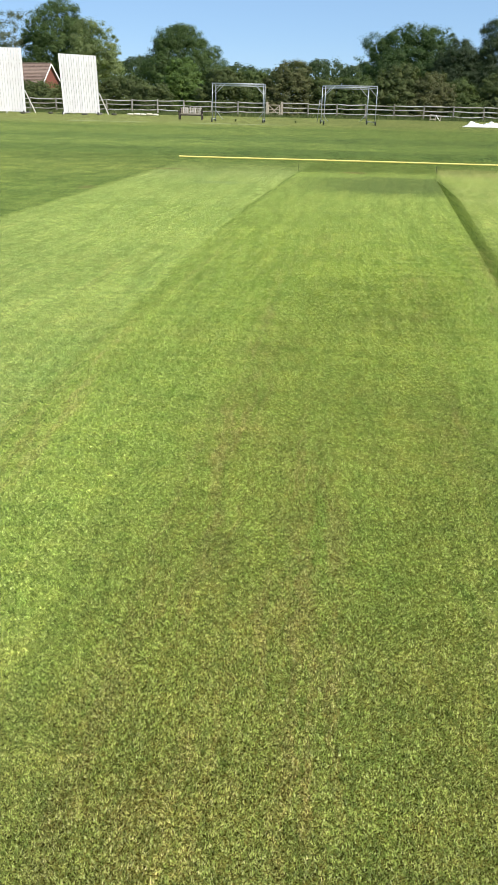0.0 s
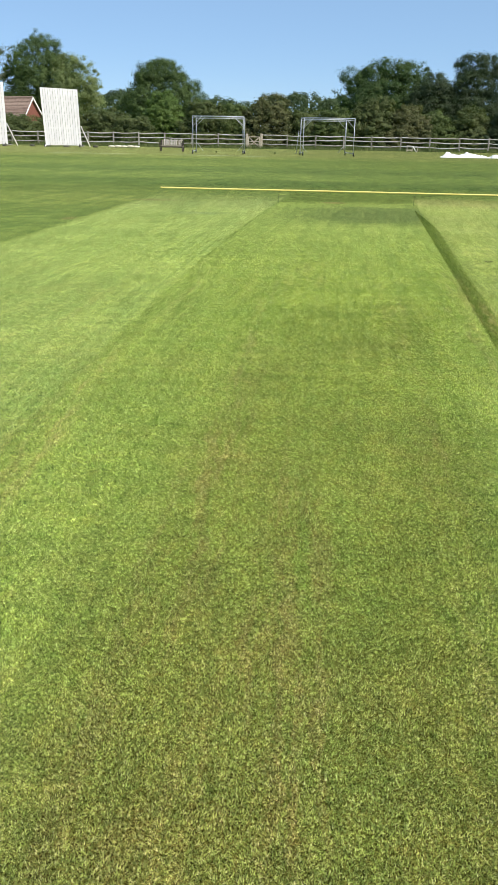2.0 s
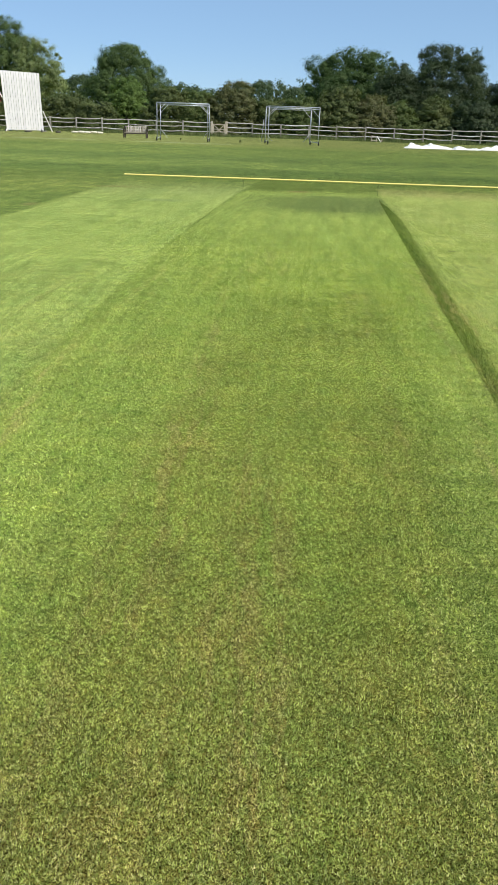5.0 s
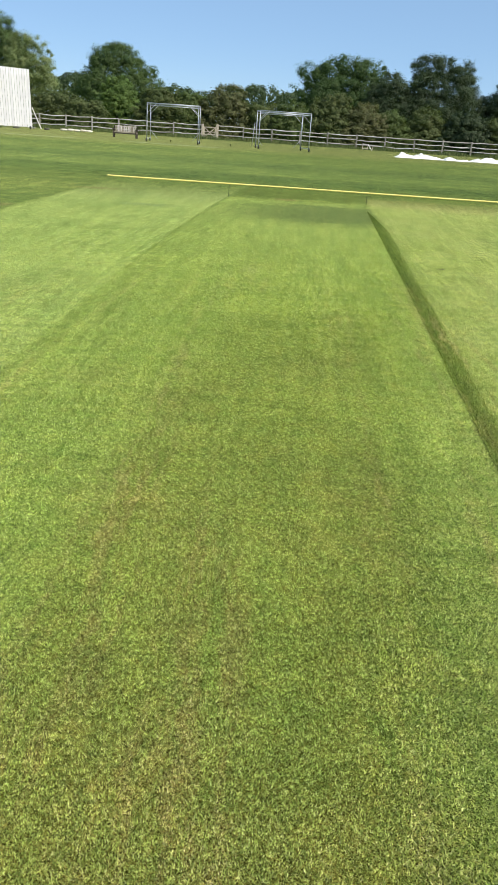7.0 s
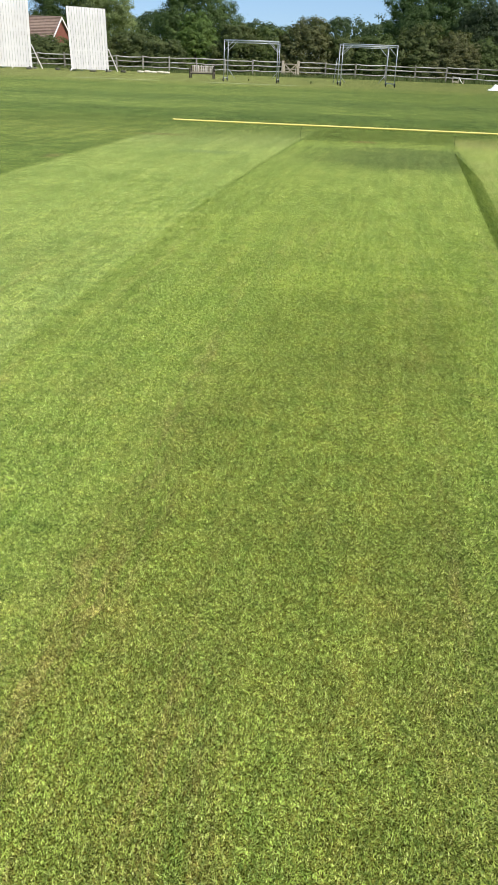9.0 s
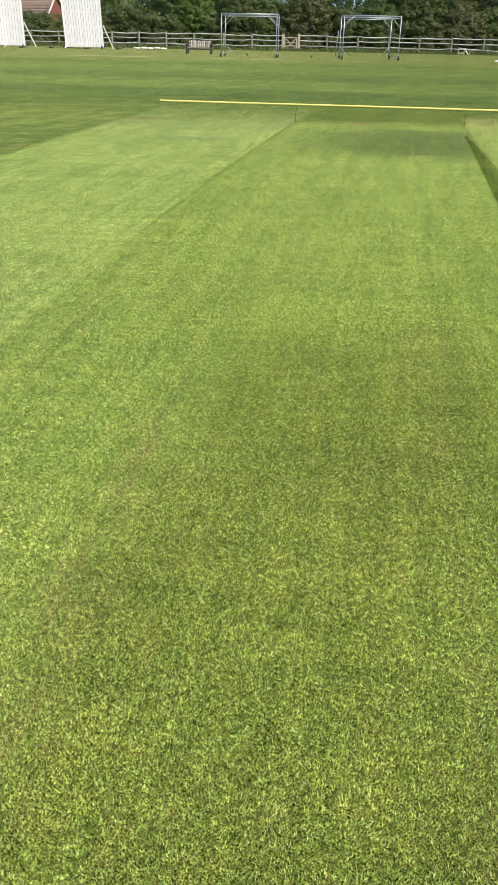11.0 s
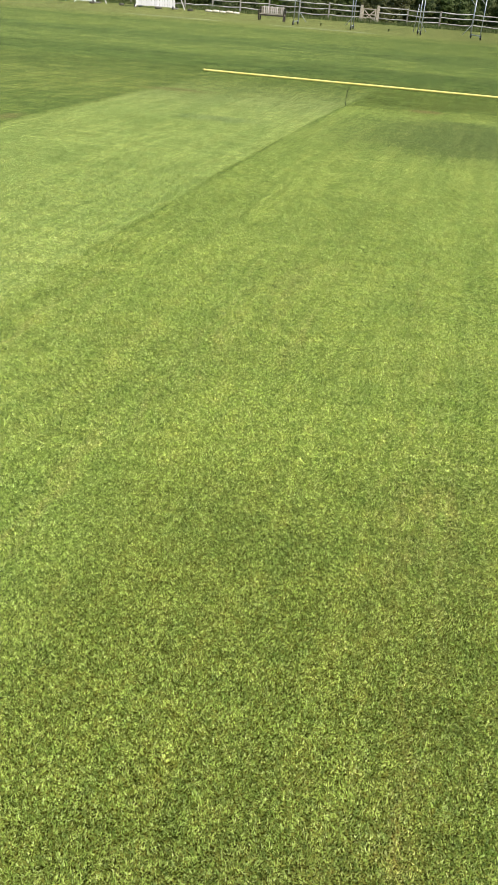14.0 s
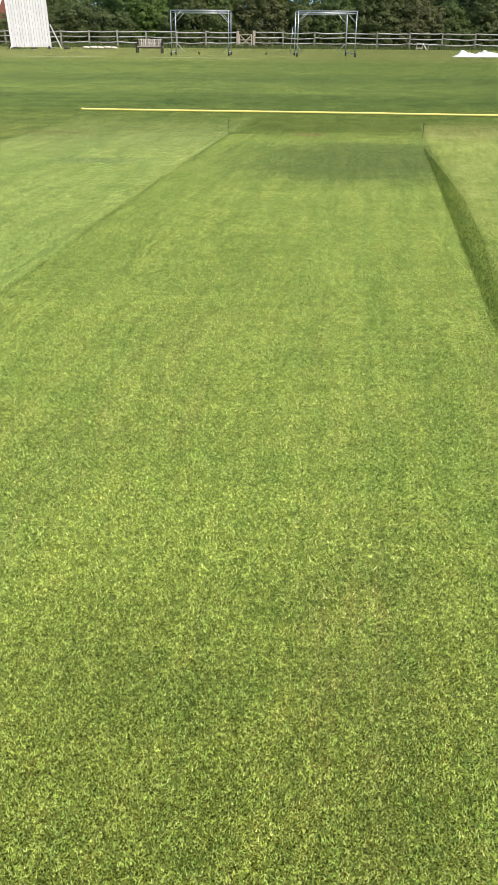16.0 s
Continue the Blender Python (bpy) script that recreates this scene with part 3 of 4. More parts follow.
def empty_part(name, parent, at):
    """A wheel's own axle mesh, which carries tyre and hub."""
    bm = bar(bmesh.new(), (-0.075, 0, 0.15), (0.075, 0, 0.15), 0.015, None, 6)
    ob = part(name, bm, IRON, parent)
    ob.location = at
    return ob


build_cage(-7.0, -3.11, 63.0, 2.74, 0, 2.5)
build_cage(1.56, 5.47, 63.0, 2.74, 4, 2.5, True, 0.3)


# ---- sight screens ----
def build_screen(x0, x1, y, tall, turn, slats, skew=0.0):
    w = (x1 - x0) / math.cos(radians(turn))
    ob = empty("sight_screen", pose(x0, y, float(ground_z(y)), 0, 0, turn), label="tall white slatted cricket sight screen on a wheeled base",
               category="sight screen", group="sight screens by the fence")
    lift, pitch = 0.16, w / slats
    lean = lambda z: 0.03 * z if z < tall * 0.85 else 0.03 * z + 0.06 * ((z - tall * 0.85) / (tall * 0.15)) ** 2
    for i in range(slats):
        bm = bmesh.new()
        zs = [lift, tall * 0.35, tall * 0.8, tall * 0.9, tall]
        xa, xb = i * pitch + 0.011, (i + 1) * pitch - 0.011
        rows = [[bm.verts.new((x - skew * z * (1 - 0.35 * x / w), lean(z) + d, z * (1 + 0.6 * skew * (0.5 - x / w)))) for x, d in ((xa, 0.0), (xb, 0.0), (xb, 0.024), (xa, 0.024))] for z in zs]
        for a, b in zip(rows, rows[1:]):
            for k in range(4):
                bm.faces.new((a[k], a[(k + 1) % 4], b[(k + 1) % 4], b[k]))
        bm.faces.new(rows[0][::-1])
        bm.faces.new(rows[-1])
        part("slat", bm, WHITE, ob)
    for z in (lift + 0.25, tall * 0.32, tall * 0.55, tall * 0.78):
        part("back_rail", box(bmesh.new(), (-skew * z + 0.02, 0.03 * z + 0.036, z), (w - skew * z, 0.03 * z + 0.1, z + 0.1), 0.008), WHITE, ob)
    for x in (0.08, w - 0.02):
        part("back_post", box(bmesh.new(), (x * 0.86 - 0.05 + 0.1, 0.27, 0.1), (x * 0.86 + 0.15, 0.34, tall * 0.86), 0.008), WHITE, ob)
        part("stay", bar(bmesh.new(), (x, 0.3, tall * 0.36), (x + 0.6, 1.5, 0.06), 0.075, None, 4), WHITE, ob)
        part("front_foot", bar(bmesh.new(), (x - 0.05 if x < 1 else x - w * 0.45, 0.0, 0.22), (x if x < 1 else x - w * 0.45 + 0.05, -0.75, 0.05), 0.045, None, 6), WHITE, ob)
        part("skid", box(bmesh.new(), (x - 0.06, -0.5, 0.06), (x + 0.06, 1.8, 0.14), 0.01), OAK, ob)
        for yy in (-0.3, 1.5):
            bm = bar(bmesh.new(), (x - 0.2, yy, 0.13), (x - 0.08, yy, 0.13), 0.13, None, 12)
            part("wheel", bm, RUBBER, ob, "small black wheel")
    return ob


build_screen(-23.2, -19.72, 79.0, 5.25, 5, 15, 0.045)
build_screen(-30.9, -27.05, 79.0, 5.75, 5, 15)


# ---- bench ----
def build_bench():
    ob = empty("park_bench", pose(-9.5, 69.6, float(ground_z(69.6)), 0, 0, -4), label="weathered wooden park bench with pale upright back slats and dark arms", category="bench")
    w, h = 1.0, 0.98
    rnd = random.Random(8)
    for x in (-w, w - 0.09):
        part("front_leg", box(bmesh.new(), (x, -0.58, 0), (x + 0.09, -0.49, 0.64), 0.01), DARK_WOOD, ob)
        part("back_leg", box(bmesh.new(), (x, -0.05, 0), (x + 0.09, 0.04, h - 0.06), 0.01), DARK_WOOD, ob)
        part("arm", box(bmesh.new(), (x - 0.015, -0.64, 0.64), (x + 0.105, 0.03, 0.7), 0.016), DARK_WOOD, ob)
        part("side_rail", box(bmesh.new(), (x + 0.01, -0.49, 0.34), (x + 0.08, -0.05, 0.42), 0.006), DARK_WOOD, ob)
        part("low_stretcher", box(bmesh.new(), (x + 0.02, -0.49, 0.1), (x + 0.07, -0.05, 0.16), 0.006), DARK_WOOD, ob)
    for i in range(5):
        y = -0.56 + i * 0.105
        part("seat_slat", box(bmesh.new(), (-w + 0.01, y, 0.42), (w - 0.01, y + 0.085, 0.45), 0.006), BENCH_WOOD, ob)
    part("front_apron", box(bmesh.new(), (-w + 0.095, -0.55, 0.32), (w - 0.095, -0.52, 0.415), 0.006), DARK_WOOD, ob)
    part("top_rail", box(bmesh.new(), (-w + 0.095, -0.04, h - 0.12), (w - 0.095, 0.0, h - 0.05), 0.012), BENCH_PALE, ob, "pale weathered rail")
    part("low_rail", box(bmesh.new(), (-w + 0.095, -0.03, 0.47), (w - 0.095, 0.015, 0.53), 0.006), BENCH_WOOD, ob)
    for i in range(12):
        x = -w + 0.2 + i * (2 * w - 0.4) / 11 + rnd.uniform(-0.012, 0.012)
        slat = box(bmesh.new(), (-0.045, -0.066, 0.5), (0.045, -0.042, h - rnd.uniform(0.0, 0.06)), 0.005)
        slat.transform(pose(x, 0, 0, 0, rnd.uniform(-1.2, 1.2), 0))
        part("back_slat", slat, BENCH_PALE if i not in (0, 4, 9) else BENCH_WOOD, ob)


build_bench()


# ---- covers and lumber by the boundary ----
def build_heap(name, label, x0, x1, y, deep, heights, mat, seed, category):
    """A sheet thrown down in folds: a lumpy closed skin that lies on the grass."""
    nx, ny = 56, 14
    z0 = float(ground_z(y))
    verts = []
    for i in range(nx + 1):
        s = i / nx
        h = np.interp(s * (len(heights) - 1), range(len(heights)), heights)
        for j in range(ny + 1):
            q = j / ny * 2 - 1
            wob = noise.noise(Vector((s * (x1 - x0) * 1.6, q * 1.5, seed)))
            fold = abs(noise.noise(Vector((s * (x1 - x0) * 3.2, q * 2.4, seed + 9.0))))
            edge = max(0.0, 1 - abs(q) ** 2.2) ** 0.8 * min(1.0, min(s, 1 - s) * 14)
            verts.append((x0 + s * (x1 - x0), q * deep / 2 * (1 + 0.25 * wob), max(0.0, edge * h * (0.75 + 0.7 * wob) + edge * 0.14 * fold)))
    faces = [(a, a + ny + 1, a + ny + 2, a + 1) for i in range(nx) for a in range(i * (ny + 1), i * (ny + 1) + ny)]
    ob = new(name, mesh_from(name, verts, faces, mat, True))
    ob.matrix_world = pose(0, y, z0 + 0.003)
    return tagged(ob, label, category)


build_heap("white_cover", "crumpled white plastic pitch cover heaped on the grass", 12.8, 16.9, 66.4, 1.5, [0.1, 0.38, 0.22, 0.2, 0.36, 0.3, 0.22, 0.12, 0.06], SHEET, 2.0, "cover")
build_heap("white_cover", "low white plastic pitch cover lying flat in folds", 16.7, 18.95, 66.2, 1.3, [0.1, 0.26, 0.24, 0.1, 0.12, 0.1, 0.06], SHEET, 5.0, "cover")
build_heap("white_cover", "folded white plastic pitch cover heaped beside another", 19.05, 24.5, 67.4, 1.9, [0.06, 0.3, 0.36, 0.3, 0.34, 0.26, 0.2, 0.1], SHEET, 8.0, "cover")


def build_bag(x, y, size, turn, seed, mat, label, group):
    """A stuffed bag: a rounded, sagging pillow with a gathered end."""
    bm = bmesh.new()
    bmesh.ops.create_icosphere(bm, subdivisions=3, radius=1.0)
    for v in bm.verts:
        c = v.co.copy()
        box_like = max(abs(c.x) ** 4 + abs(c.y) ** 4 + abs(c.z) ** 4, 0.05) ** -0.25
        c = c * (0.45 + 0.55 * box_like)
        c *= 1 + 0.14 * noise.noise(c * 2.1 + Vector((seed, 0, 0)))
        v.co = Vector((c.x * size[0], c.y * size[1], max(0.0, c.z * size[2] + size[2] * 0.82)))
    ob = empty("sandbag", pose(x, y, float(ground_z(y)), 0, 0, turn), label=label, category="bag", group=group)
    part("sack", bm, mat, ob, smooth=True)
    neck = bar(bmesh.new(), (size[0] * 0.92, 0, size[2] * 0.8), (size[0] * 1.12, 0, size[2] * 0.86), 0.05, 0.075, 8)
    part("gathered_neck", neck, mat, ob, smooth=True)


for i, (bx, bl, bh) in enumerate(((-17.42, 0.33, 0.1), (-16.76, 0.34, 0.12), (-16.12, 0.31, 0.1), (-15.48, 0.35, 0.12), (-14.88, 0.29, 0.1))):
    build_bag(bx, 82.4 + 0.06 * (i % 2), (bl, 0.24, bh), 7 * (i % 3) - 6, 3.1 * i, CREAM, "stuffed cream sandbag lying in a row before the fence", "row of cream sandbags")
for i, (bx, by, bl, bh) in enumerate(((-27.0, 78.2, 0.3, 0.13), (-24.6, 79.2, 0.24, 0.16), (-21.0, 78.3, 0.34, 0.14), (-18.4, 79.4, 0.28, 0.15))):
    build_bag(bx, by, (bl * 0.85, 0.2, bh * 0.75), 20 * i - 30, 5.7 + 2.2 * i, SACK, "dark weathered ballast bag on the grass by a sight screen", "ballast bags of the sight screens")



def build_hurdle():
    ob = empty("low_frame", pose(13.1, 87.2, float(ground_z(87.2))), label="small pale broken wooden frame leaning by the fence", category="wooden frame")
    for x, h in ((0.0, 0.62), (1.1, 0.5), (0.55, 0.46)):
        part("leg", box(bmesh.new(), (x - 0.04, -0.03, 0), (x + 0.04, 0.03, h), 0.006), PALE_WOOD, ob)
    bm = box(bmesh.new(), (-0.58, -0.02, -0.05), (0.58, 0.02, 0.05), 0.005)
    bm.transform(pose(0.55, -0.055, 0.52, 0, 5, 0))
    part("top_board", bm, RAIL, ob)
    bm = box(bmesh.new(), (-0.36, -0.018, -0.045), (0.36, 0.018, 0.045), 0.005)
    bm.transform(pose(0.78, -0.06, 0.28, 0, 52, 0))
    part("loose_board", bm, SHEET, ob)
    part("low_board", box(bmesh.new(), (-0.02, -0.05, 0.08), (0.6, -0.032, 0.2), 0.004), PALE_WOOD, ob)


build_hurdle()


def build_weed(x, y, seed):
    """A small tuft of weeds: curved blades from one root."""
    r = random.Random(seed)
    verts, faces = [], []
    for i in range(26):
        a, tall, out, w = r.uniform(0, 6.28), r.uniform(0.1, 0.24), r.uniform(0.05, 0.17), r.uniform(0.008, 0.02)
        c, s = math.cos(a), math.sin(a)
        b = len(verts)
        verts += [(-s * w, c * w, -0.01), (s * w, -c * w, -0.01), (c * out * 0.5 - s * w * 0.7, s * out * 0.5 + c * w * 0.7, tall * 0.75),
                  (c * out * 0.5 + s * w * 0.7, s * out * 0.5 - c * w * 0.7, tall * 0.75), (c * out, s * out, tall)]
        faces += [(b, b + 1, b + 2), (b + 1, b + 3, b + 2), (b + 2, b + 3, b + 4)]
    ob = new("weed_tuft", mesh_from("weed_tuft", verts, faces, WEED))
    ob.matrix_world = pose(x, y, float(ground_z(y)))
    tagged(ob, "small dark tuft of weeds in the mown outfield", "weed", "weed tufts by the net frames")


build_weed(-5.45, 66.2, 3)
build_weed(-0.65, 66.2, 4)


# ---- foliage ----
def leaf_material(name, dark, light, tip, rough=0.55):
    m, t, b = material(name, rough, 0, 0.25)
    geo = t.put("ShaderNodeNewGeometry")
    r = geo.outputs["Random Per Island"]
    big = t.noise(0.55, 3, 0.6, geo.outputs["Position"])
    f = t.add(t.add(t.mul(r, 0.2), 0.08), t.mul(big, 0.85))
    col = t.ramp(f, [(0.25, dark), (0.62, light), (0.98, tip)])
    t.wire(col, b.inputs["Base Color"])
    thin_leaf(t, b, t.mix(1.0, col, (1.1, 1.25, 0.6), "MULTIPLY"), 0.38)
    return m


LEAF_OAK = leaf_material("oak_leaf", (0.043, 0.07, 0.023), (0.089, 0.138, 0.041), (0.16, 0.212, 0.066))
LEAF_OAK_DEEP = leaf_material("deep_oak_leaf", (0.031, 0.056, 0.018), (0.066, 0.112, 0.033), (0.118, 0.17, 0.05))
LEAF_BRIGHT = leaf_material("bright_leaf", (0.075, 0.122, 0.03), (0.135, 0.205, 0.048), (0.21, 0.285, 0.078))
LEAF_HEDGE = leaf_material("hedge_leaf", (0.054, 0.08, 0.025), (0.104, 0.142, 0.041), (0.162, 0.2, 0.066))
LEAF_YELLOW = leaf_material("yellow_leaf", (0.11, 0.148, 0.054), (0.2, 0.245, 0.096), (0.31, 0.335, 0.155))
LEAF_GREY = leaf_material("grey_leaf", (0.03, 0.048, 0.021), (0.054, 0.08, 0.035), (0.09, 0.118, 0.056))
LEAF_OLIVE = leaf_material("olive_leaf", (0.058, 0.081, 0.028), (0.112, 0.14, 0.047), (0.18, 0.192, 0.073))
LEAF_BROWN = leaf_material("brown_leaf", (0.07, 0.086, 0.033), (0.138, 0.146, 0.058), (0.225, 0.205, 0.1))
LEAF_PALE = leaf_material("pale_leaf", (0.081, 0.098, 0.057), (0.138, 0.161, 0.103), (0.230, 0.241, 0.172))
LEAF_FAR = leaf_material("far_leaf", (0.038, 0.064, 0.031), (0.070, 0.102, 0.045), (0.102, 0.141, 0.064))


def leaf_cloud(lobes, count, size, r, hollow=0.55, gap=0.35, clump=0.75, core=0.16):
    """Leaf sprays gathered in clumps over a set of lobes, with a loose dark core and gaps between."""
    lobes = np.asarray(lobes, float)
    weight = lobes[:, 3] * lobes[:, 4] + lobes[:, 4] * lobes[:, 5]
    weight /= weight.sum()

    def on_lobes(n, inner):
        pick = r.choice(len(lobes), n, p=weight)
        d = r.normal(size=(n, 3))
        d /= np.linalg.norm(d, axis=1, keepdims=True)
        rad = 1 - (1 - inner) * r.uniform(0, 1, n) ** 1.8
        bumps = 1 + 0.1 * np.sin(d[:, 0] * 5 + pick) * np.sin(d[:, 1] * 4 + 2 * pick)
        return pick, d, lobes[pick, :3] + d * lobes[pick, 3:] * (rad * bumps)[:, None]

    # clump centres on the outer skin, those deep inside another lobe left out
    want = max(40, int(count / 95))
    pick, d, c = on_lobes(want * 3, hollow)
    depth = np.min(np.linalg.norm((c[:, None] - lobes[None, :, :3]) / lobes[None, :, 3:], axis=2), axis=1)
    ok = (depth > 0.62) & (r.uniform(size=len(c)) > gap * 0.5)
    d, c = d[ok][:want], c[ok][:want]
    n = int(count * (1 - core))
    k = r.integers(0, len(c), n)
    rad_c = clump * r.uniform(0.5, 1.35, len(c))
    o = r.normal(size=(n, 3))
    o /= np.linalg.norm(o, axis=1, keepdims=True)
    off = o * (rad_c[k] * r.uniform(0, 1, n) ** 0.42)[:, None] * np.array([1, 1, 0.7])
    stray = (r.uniform(size=n) < 0.06)[:, None]
    p = c[k] + off * np.where(stray, 1.45, 1.0)
    nrm = o * 0.85 + d[k] * 0.5 + r.normal(size=(n, 3)) * 0.16 + np.array([0, 0, 0.4])
    _, d2, p2 = on_lobes(count - n, hollow * 0.6)
    p, nrm = np.concatenate([p, p2 * np.array([0.93, 0.93, 1]) - np.array([0, 0, 0.2])]), np.concatenate([nrm, d2 + np.array([0, 0, 0.3])])
    n = len(p)
    nrm /= np.linalg.norm(nrm, axis=1, keepdims=True)
    u = np.cross(nrm, r.normal(size=(n, 3)))
    u /= np.linalg.norm(u, axis=1, keepdims=True) + 1e-9
    v = np.cross(nrm, u)
    s = (size * r.uniform(0.55, 1.35, n))[:, None]
    verts = np.stack([p - u * s * 0.5 - v * s * 0.35, p + u * s * 0.5 - v * s * 0.3 + nrm * s * 0.12, p + v * s * 0.6], 1).reshape(-1, 3)
    return verts, np.arange(3 * n).reshape(-1, 3)


def lobes_for(w, d, lo, hi, count, r, round_top=0.8, size=(0.26, 0.42)):
    """Lobes that fill an uneven crown of width w, depth d, from height lo to hi."""
    mid, tall = (lo + hi) / 2, hi - lo
    out = [(0, 0, lo + tall * 0.36, w * 0.3, d * 0.3, tall * 0.3), (0, 0, lo + tall * 0.62, w * 0.26, d * 0.26, tall * 0.26)]
    for i in range(count):
        a, z = r.uniform(0, 2 * np.pi), (i + r.uniform(0, 1)) / count
        shell = (round_top * max(0.0, 1 - ((z - 0.4) / 0.62) ** 2) ** 0.36 + (1 - round_top) * (0.9 - 0.35 * z)) * r.uniform(0.86, 1.08)
        s = r.uniform(*size) * 0.62
        off = max(0.0, shell - s)
        out.append((np.cos(a) * off * w / 2, np.sin(a) * off * d / 2, lo + tall * (0.06 + 0.94 * z) - tall * s * 0.42 * (z > 0.5), w / 2 * s, d / 2 * s, min(w / 2, tall * 0.5) * s * 0.85))
    return out


def build_tree(name, label, x, y, w, hi, lo, leaf, seed, count=15000, lobes=26, size=0.24, gap=0.35, d=None, category="tree", trunk=0.28, extra=(), round_top=0.8, hollow=0.74, lob=(0.26, 0.42), clump=0.75, core=0.16):
    r = np.random.default_rng(seed)
    z0 = float(ground_z(y))
    ob = empty(name, pose(x, y, z0), label=label, category=category)
    ls = lobes_for(w, d or w * 0.85, lo, hi, lobes, r, round_top, lob) + list(extra)
    if trunk:
        fork = lo + 0.28 * (hi - lo)
        pts = [(0, 0, -0.3), (0.05, 0.02, fork * 0.35), (-0.06, 0.05, fork * 0.7), (0.03, 0, fork), (0.1, 0, fork + 0.35 * (hi - fork))]
        add_tube("trunk", pts, np.array([1.25, 0.95, 0.85, 0.7, 0.3]) * trunk, BARK, ob, 8)
        for k in range(min(9, len(ls))):
            c = np.array(ls[k][:3])
            start = np.array([0.0, 0.02, fork * (0.7 + 0.3 * (k % 3) / 2)])
            midp = start * 0.5 + c * 0.5 + np.array([0, 0, -0.25])
            add_tube("limb", [start, start * 0.75 + midp * 0.25 + np.array([0, 0, 0.1]), midp, c], np.array([0.5, 0.38, 0.25, 0.08]) * trunk, BARK, ob, 6)
    v, f = leaf_cloud(ls, count, size, r, hollow, gap, clump, core)
    crown = new("crown", mesh_from("crown", v, f, leaf))
    crown.parent = ob
    return ob


# trees behind the hedge
L = 0.17
build_tree("tree", "tall dark green broadleaf tree behind the brick house", -37.6, 128, 13.0, 15.2, 2.6, LEAF_OAK, 11, 80000, 44, L, 0.3, lob=(0.5, 0.8))
build_tree("tree", "airy yellow-green tree with gaps in its crown", -31.0, 123, 10.4, 12.2, 2.0, LEAF_YELLOW, 12, 34000, 40, L, 0.75, hollow=0.4, lob=(0.36, 0.62), clump=0.7)
build_tree("tree", "pale thin-leaved feathery tree behind the sight screens", -44.6, 129, 11.5, 14.2, 3.0, LEAF_PALE, 13, 20000, 40, 0.14, 0.75, hollow=0.3, lob=(0.3, 0.55))
build_tree("tree", "spreading green tree with a dense domed crown", -16.3, 110, 11.8, 10.1, 0.6, LEAF_OAK, 14, 78000, 40, L, 0.25, lob=(0.5, 0.8),
           extra=((0.8, -0.6, 8.5, 2.6, 2.4, 1.7), (-0.6, 0, 8.9, 2.2, 2.2, 1.4), (4.3, 0, 7.2, 0.9, 1.0, 0.6), (-3.3, 0, 3.0, 2.0, 2.0, 2.0), (3.2, 0, 5.2, 1.8, 1.8, 1.6)))
build_tree("tree", "dark green oak with a broad lumpy crown", 13.0, 110, 12.6, 10.4, 1.2, LEAF_OAK_DEEP, 15, 88000, 42, L, 0.25, lob=(0.45, 0.75),
           extra=((-4.4, 0, 8.4, 1.5, 1.5, 1.2), (0.6, 0, 9.7, 2.0, 2.0, 1.3), (3.4, 0, 9.2, 2.0, 1.8, 1.2), (-4.4, 0, 6.0, 2.0, 2.0, 1.6), (5.0, 0, 8.0, 1.6, 1.6, 1.3)))
build_tree("tree", "large grey-green willow-like tree with a rough crown", 25.2, 108, 15.0, 11.5, 0.3, LEAF_GREY, 16, 96000, 60, 0.16, 0.2, lob=(0.36, 0.6), round_top=0.5)
build_tree("tree", "dense grey-green tree beyond the fence corner", 35.4, 107, 11.0, 11.4, 0.3, LEAF_GREY, 17, 64000, 50, 0.16, 0.2, lob=(0.36, 0.6), round_top=0.5)
build_tree("tree", "grey-green thicket tree between taller crowns", 18.6, 106, 8.0, 9.2, 0.3, LEAF_GREY, 18, 40000, 36, 0.16, 0.2, lob=(0.4, 0.66), round_top=0.5)

# shrubs of the boundary hedge: place, width, height, kind
SHRUBS = [(-43.0, 97, 8.0, 4.2, 1), (-36.5, 96, 6.5, 3.7, 0), (-31.0, 95, 6.0, 3.3, 0), (-25.6, 96, 6.0, 3.9, 0), (-20.6, 96, 6.2, 4.1, 1), (-17.2, 94.5, 4.6, 3.2, 0),
          (-9.3, 97, 5.4, 5.2, 0), (-5.8, 98, 5.0, 4.9, 2), (-1.6, 97, 5.8, 6.0, 3), (2.6, 97, 5.0, 4.4, 1), (6.3, 96, 5.0, 4.6, 2), (10.2, 95.5, 5.6, 5.8, 1),
          (14.2, 95, 5.2, 4.8, 3), (17.6, 95.5, 4.6, 4.3, 2), (21.3, 96, 5.0, 4.9, 0), (26.0, 95, 5.6, 4.7, 4), (31.0, 95, 6.0, 4.9, 0), (36.6, 95, 6.5, 5.3, 4), (43.0, 96, 7.5, 5.5, 0)]
KINDS = [(LEAF_OLIVE, "dark olive-green hawthorn bush in the boundary hedge"), (LEAF_OLIVE, "rough olive-green hedge bush behind the fence"), (LEAF_HEDGE, "green hedge bush behind the timber fence"),
         (LEAF_BROWN, "brownish-green hawthorn bush with pale tips"), (LEAF_GREY, "dense grey-green hedge bush behind the fence")]
for i, (x, y, w, h, kind) in enumerate(SHRUBS):
    build_tree("hedge_bush", KINDS[kind][1], x, y, w * 1.5, h, -0.2, KINDS[kind][0], 40 + i, 30000, 40, 0.16, 0.1, 4.2, "bush", 0.07, round_top=0.3, lob=(0.45, 0.75), hollow=0.7, clump=0.46, core=0.32)
build_tree("tree", "rounded bright green bush below the domed tree", -14.9, 101, 6.6, 6.2, 0.0, LEAF_BRIGHT, 71, 34000, 32, 0.16, 0.15, 5.0, "tree", 0.12, round_top=0.45, lob=(0.45, 0.75), clump=0.45)


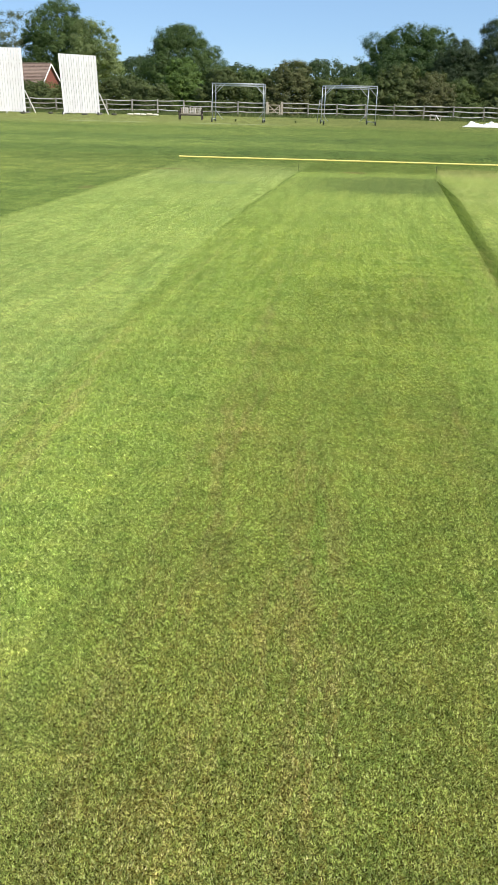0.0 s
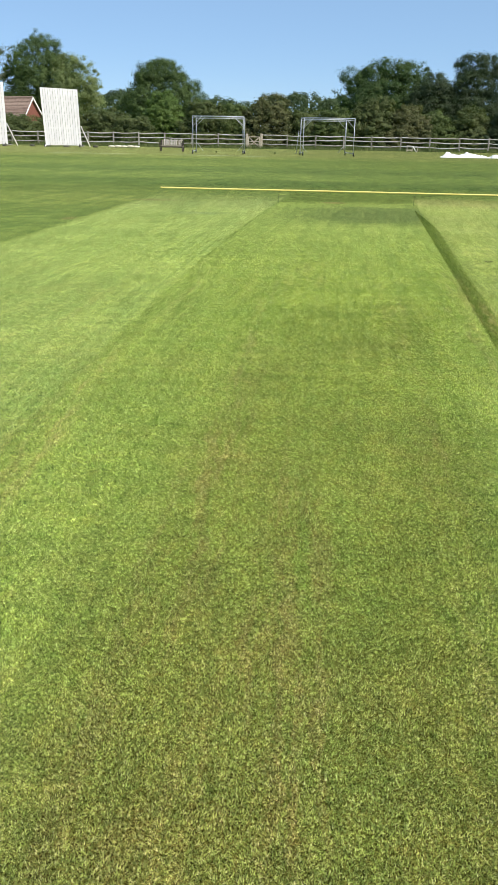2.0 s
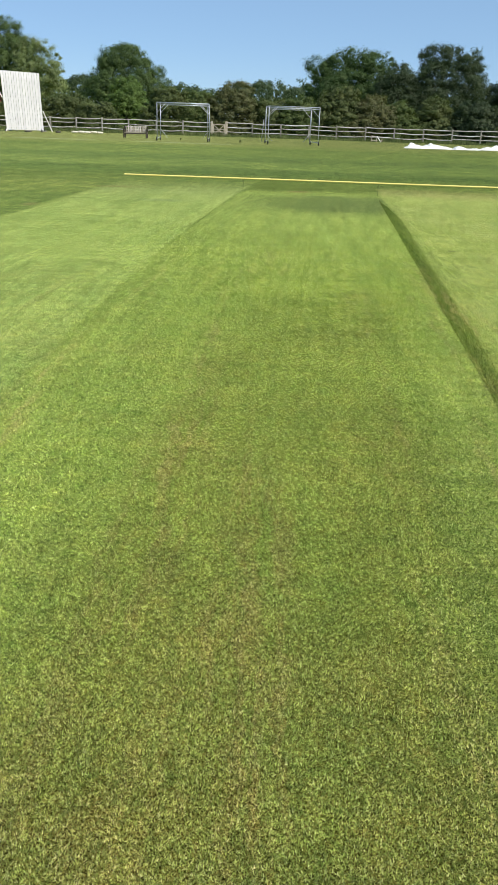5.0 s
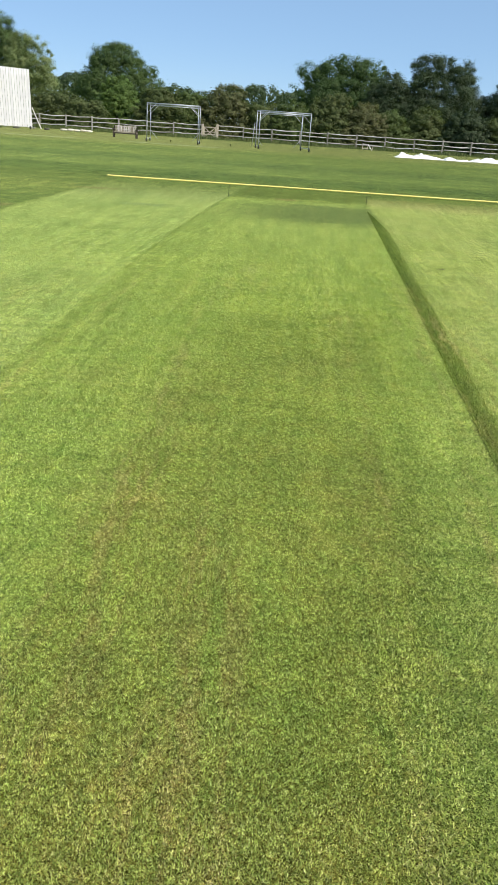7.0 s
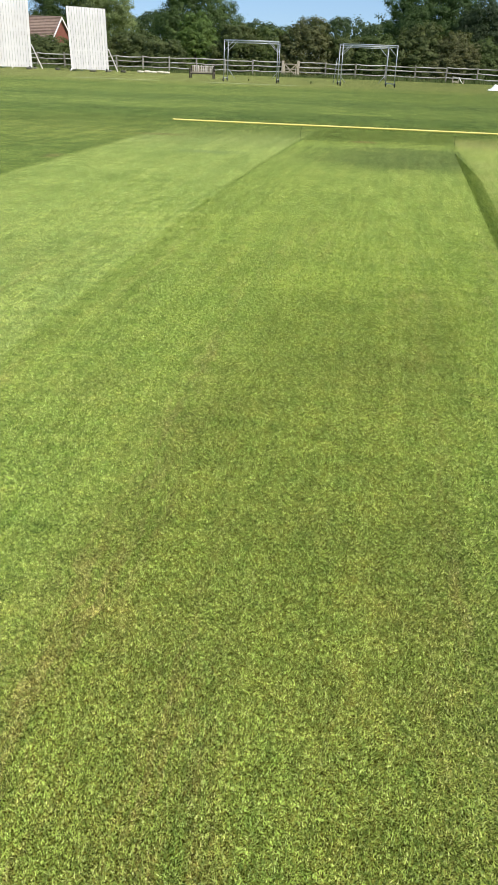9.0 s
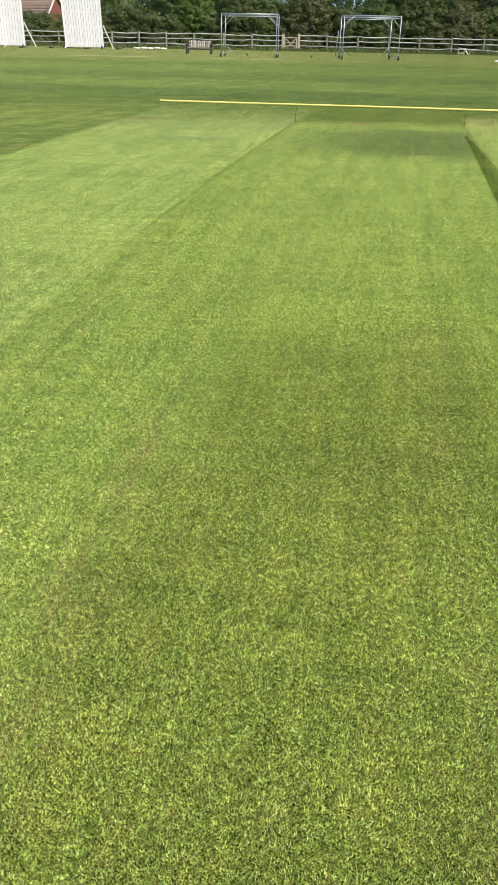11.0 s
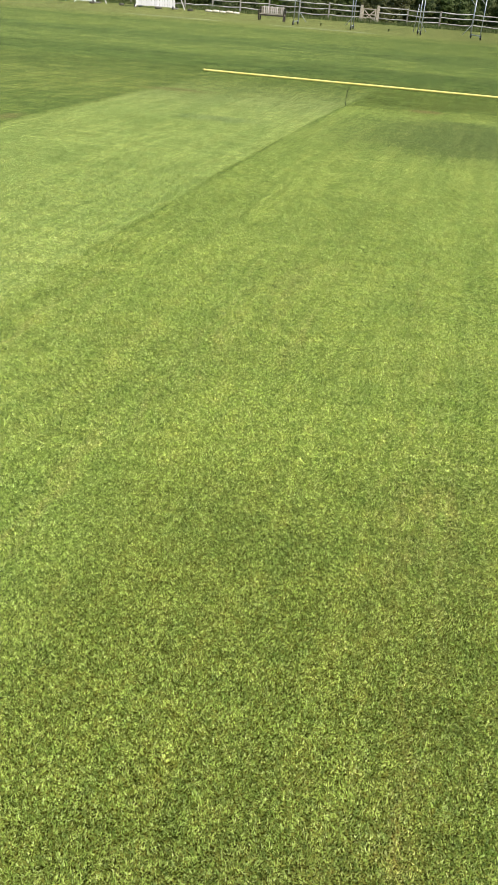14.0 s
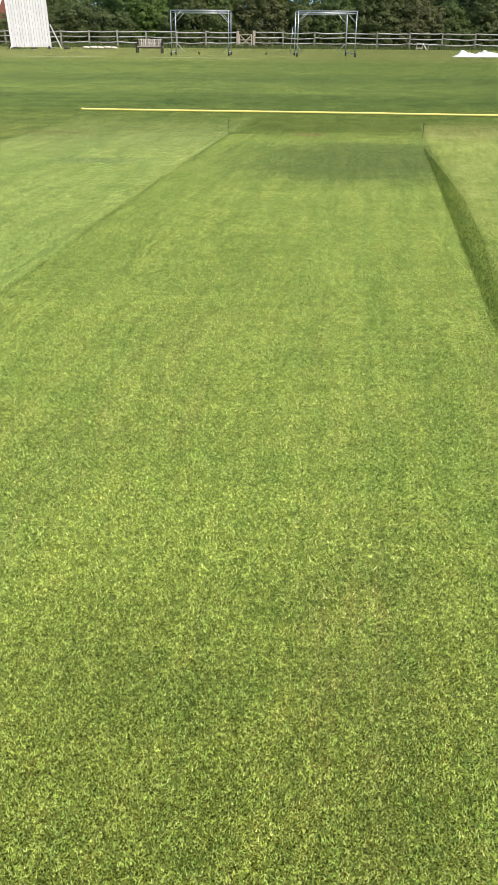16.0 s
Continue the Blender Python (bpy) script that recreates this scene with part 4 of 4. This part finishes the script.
def build_far_woods():
    """A wooded ridge along the skyline."""
    r = np.random.default_rng(5)
    lobes = []
    for x in np.arange(-150, 165, 4.0):
        h = 15.0 + 1.6 * math.sin(x * 0.05) + 1.2 * math.sin(x * 0.19 + 1) + r.uniform(-0.8, 0.8)
        for q in range(2):
            lobes.append((x + r.uniform(-2, 2), 350 + q * 5, h - 3.6 - 1.6 * q, 4.4, 4.0, 3.8))
    v, f = leaf_cloud(lobes, 110000, 0.75, r, 0.92, 0.0, 1.8)
    ob = new("far_woods", mesh_from("far_woods", v, f, LEAF_FAR))
    tagged(ob, "distant dark wooded ridge along the skyline", "woods", kind="stuff")


build_far_woods()


def build_long_grass():
    r = rng
    k = 60000
    x = r.uniform(-40, 40, k)
    y = FENCE_Y + r.normal(0.6, 1.0, k)
    z = ground_z(y)
    h = r.uniform(0.15, 0.62, k) * (0.6 + 0.4 * np.sin(x * 1.3) * np.sin(x * 0.37 + 2))
    m, t, b = material("rank_grass", 0.7, 0, 0.2)
    rnd = t.put("ShaderNodeNewGeometry").outputs["Random Per Island"]
    t.wire(t.ramp(rnd, [(0.0, (0.05, 0.085, 0.02)), (0.6, (0.1, 0.14, 0.04)), (1.0, (0.22, 0.21, 0.09))]), b.inputs["Base Color"])
    ob = blade_mesh("long_grass", x, y, z, np.abs(h) + 0.08, r.uniform(0.02, 0.05, k), np.radians(r.uniform(55, 88, k)), m)
    tagged(ob, "rank unmown grass and weeds along the fence", "grass", kind="stuff")


build_long_grass()


# ---- brick house behind the hedge ----
def build_house():
    x0, y0 = -36.1, 118.0
    ob = empty("house", pose(x0, y0, float(ground_z(y0)), 0, 0, -15), label="red brick house with a brown tiled gable roof and white bargeboards", category="house")
    half, eave, ridge, long = 2.4, 3.2, 5.75, 13.0
    bm = bmesh.new()
    prof = [(-half + 0.15, -0.3), (half - 0.15, -0.3), (half - 0.15, eave), (0, ridge - 0.22), (-half + 0.15, eave)]
    front = [bm.verts.new((0.0, p[0], p[1])) for p in prof]
    back = [bm.verts.new((-long, p[0], p[1])) for p in prof]
    bm.faces.new(front)
    bm.faces.new(back[::-1])
    for k in range(5):
        bm.faces.new((front[k], back[k], back[(k + 1) % 5], front[(k + 1) % 5]))
    bmesh.ops.recalc_face_normals(bm, faces=bm.faces)
    part("wall", bm, BRICK, ob)
    for s in (-1, 1):
        rows = 15
        slope = Vector((0, s * (half + 0.25), eave - 0.25)) - Vector((0, 0, ridge))
        normal = Vector((0, s * (ridge - eave), half)).normalized()

        def slab(a, b, lift, thick):
            bm = bmesh.new()
            quad = [bm.verts.new(p) for p in ((0.3, *a[1:]), (-long - 0.3, *a[1:]), (-long - 0.3, *(b + normal * lift)[1:]), (0.3, *(b + normal * lift)[1:]))]
            low = [bm.verts.new(v.co - normal * thick) for v in quad]
            bm.faces.new(quad)
            bm.faces.new(low[::-1])
            for k in range(4):
                bm.faces.new((quad[k], low[k], low[(k + 1) % 4], quad[(k + 1) % 4]))
            bmesh.ops.recalc_face_normals(bm, faces=bm.faces)
            return bm

        top = Vector((0, 0, ridge))
        roof = part("roof", slab(top - normal * 0.06, top + slope - normal * 0.06, 0.0, 0.05), TILE, ob)
        for q in range(rows):
            part("tile_course", slab(top + slope * (q / rows), top + slope * ((q + 1.1) / rows), 0.05, 0.06), TILE, roof)
        barge = bmesh.new()
        a, b = Vector((0.33, 0, ridge - 0.06)), Vector((0.33, s * (half + 0.3), eave - 0.33))
        ln = (b - a).length
        box(barge, (-0.02, -0.12, 0), (0.02, 0.12, ln), 0.004)
        barge.transform(Matrix.Translation(a) @ (b - a).to_track_quat("Z", "X").to_matrix().to_4x4() @ pose(0, 0, 0, 0, 0, 90))
        part("bargeboard", barge, WHITE, ob, "white painted bargeboard")
    part("ridge", bar(bmesh.new(), (0.3, 0, ridge + 0.02), (-long - 0.3, 0, ridge + 0.02), 0.1, None, 8), TILE, ob)


build_house()
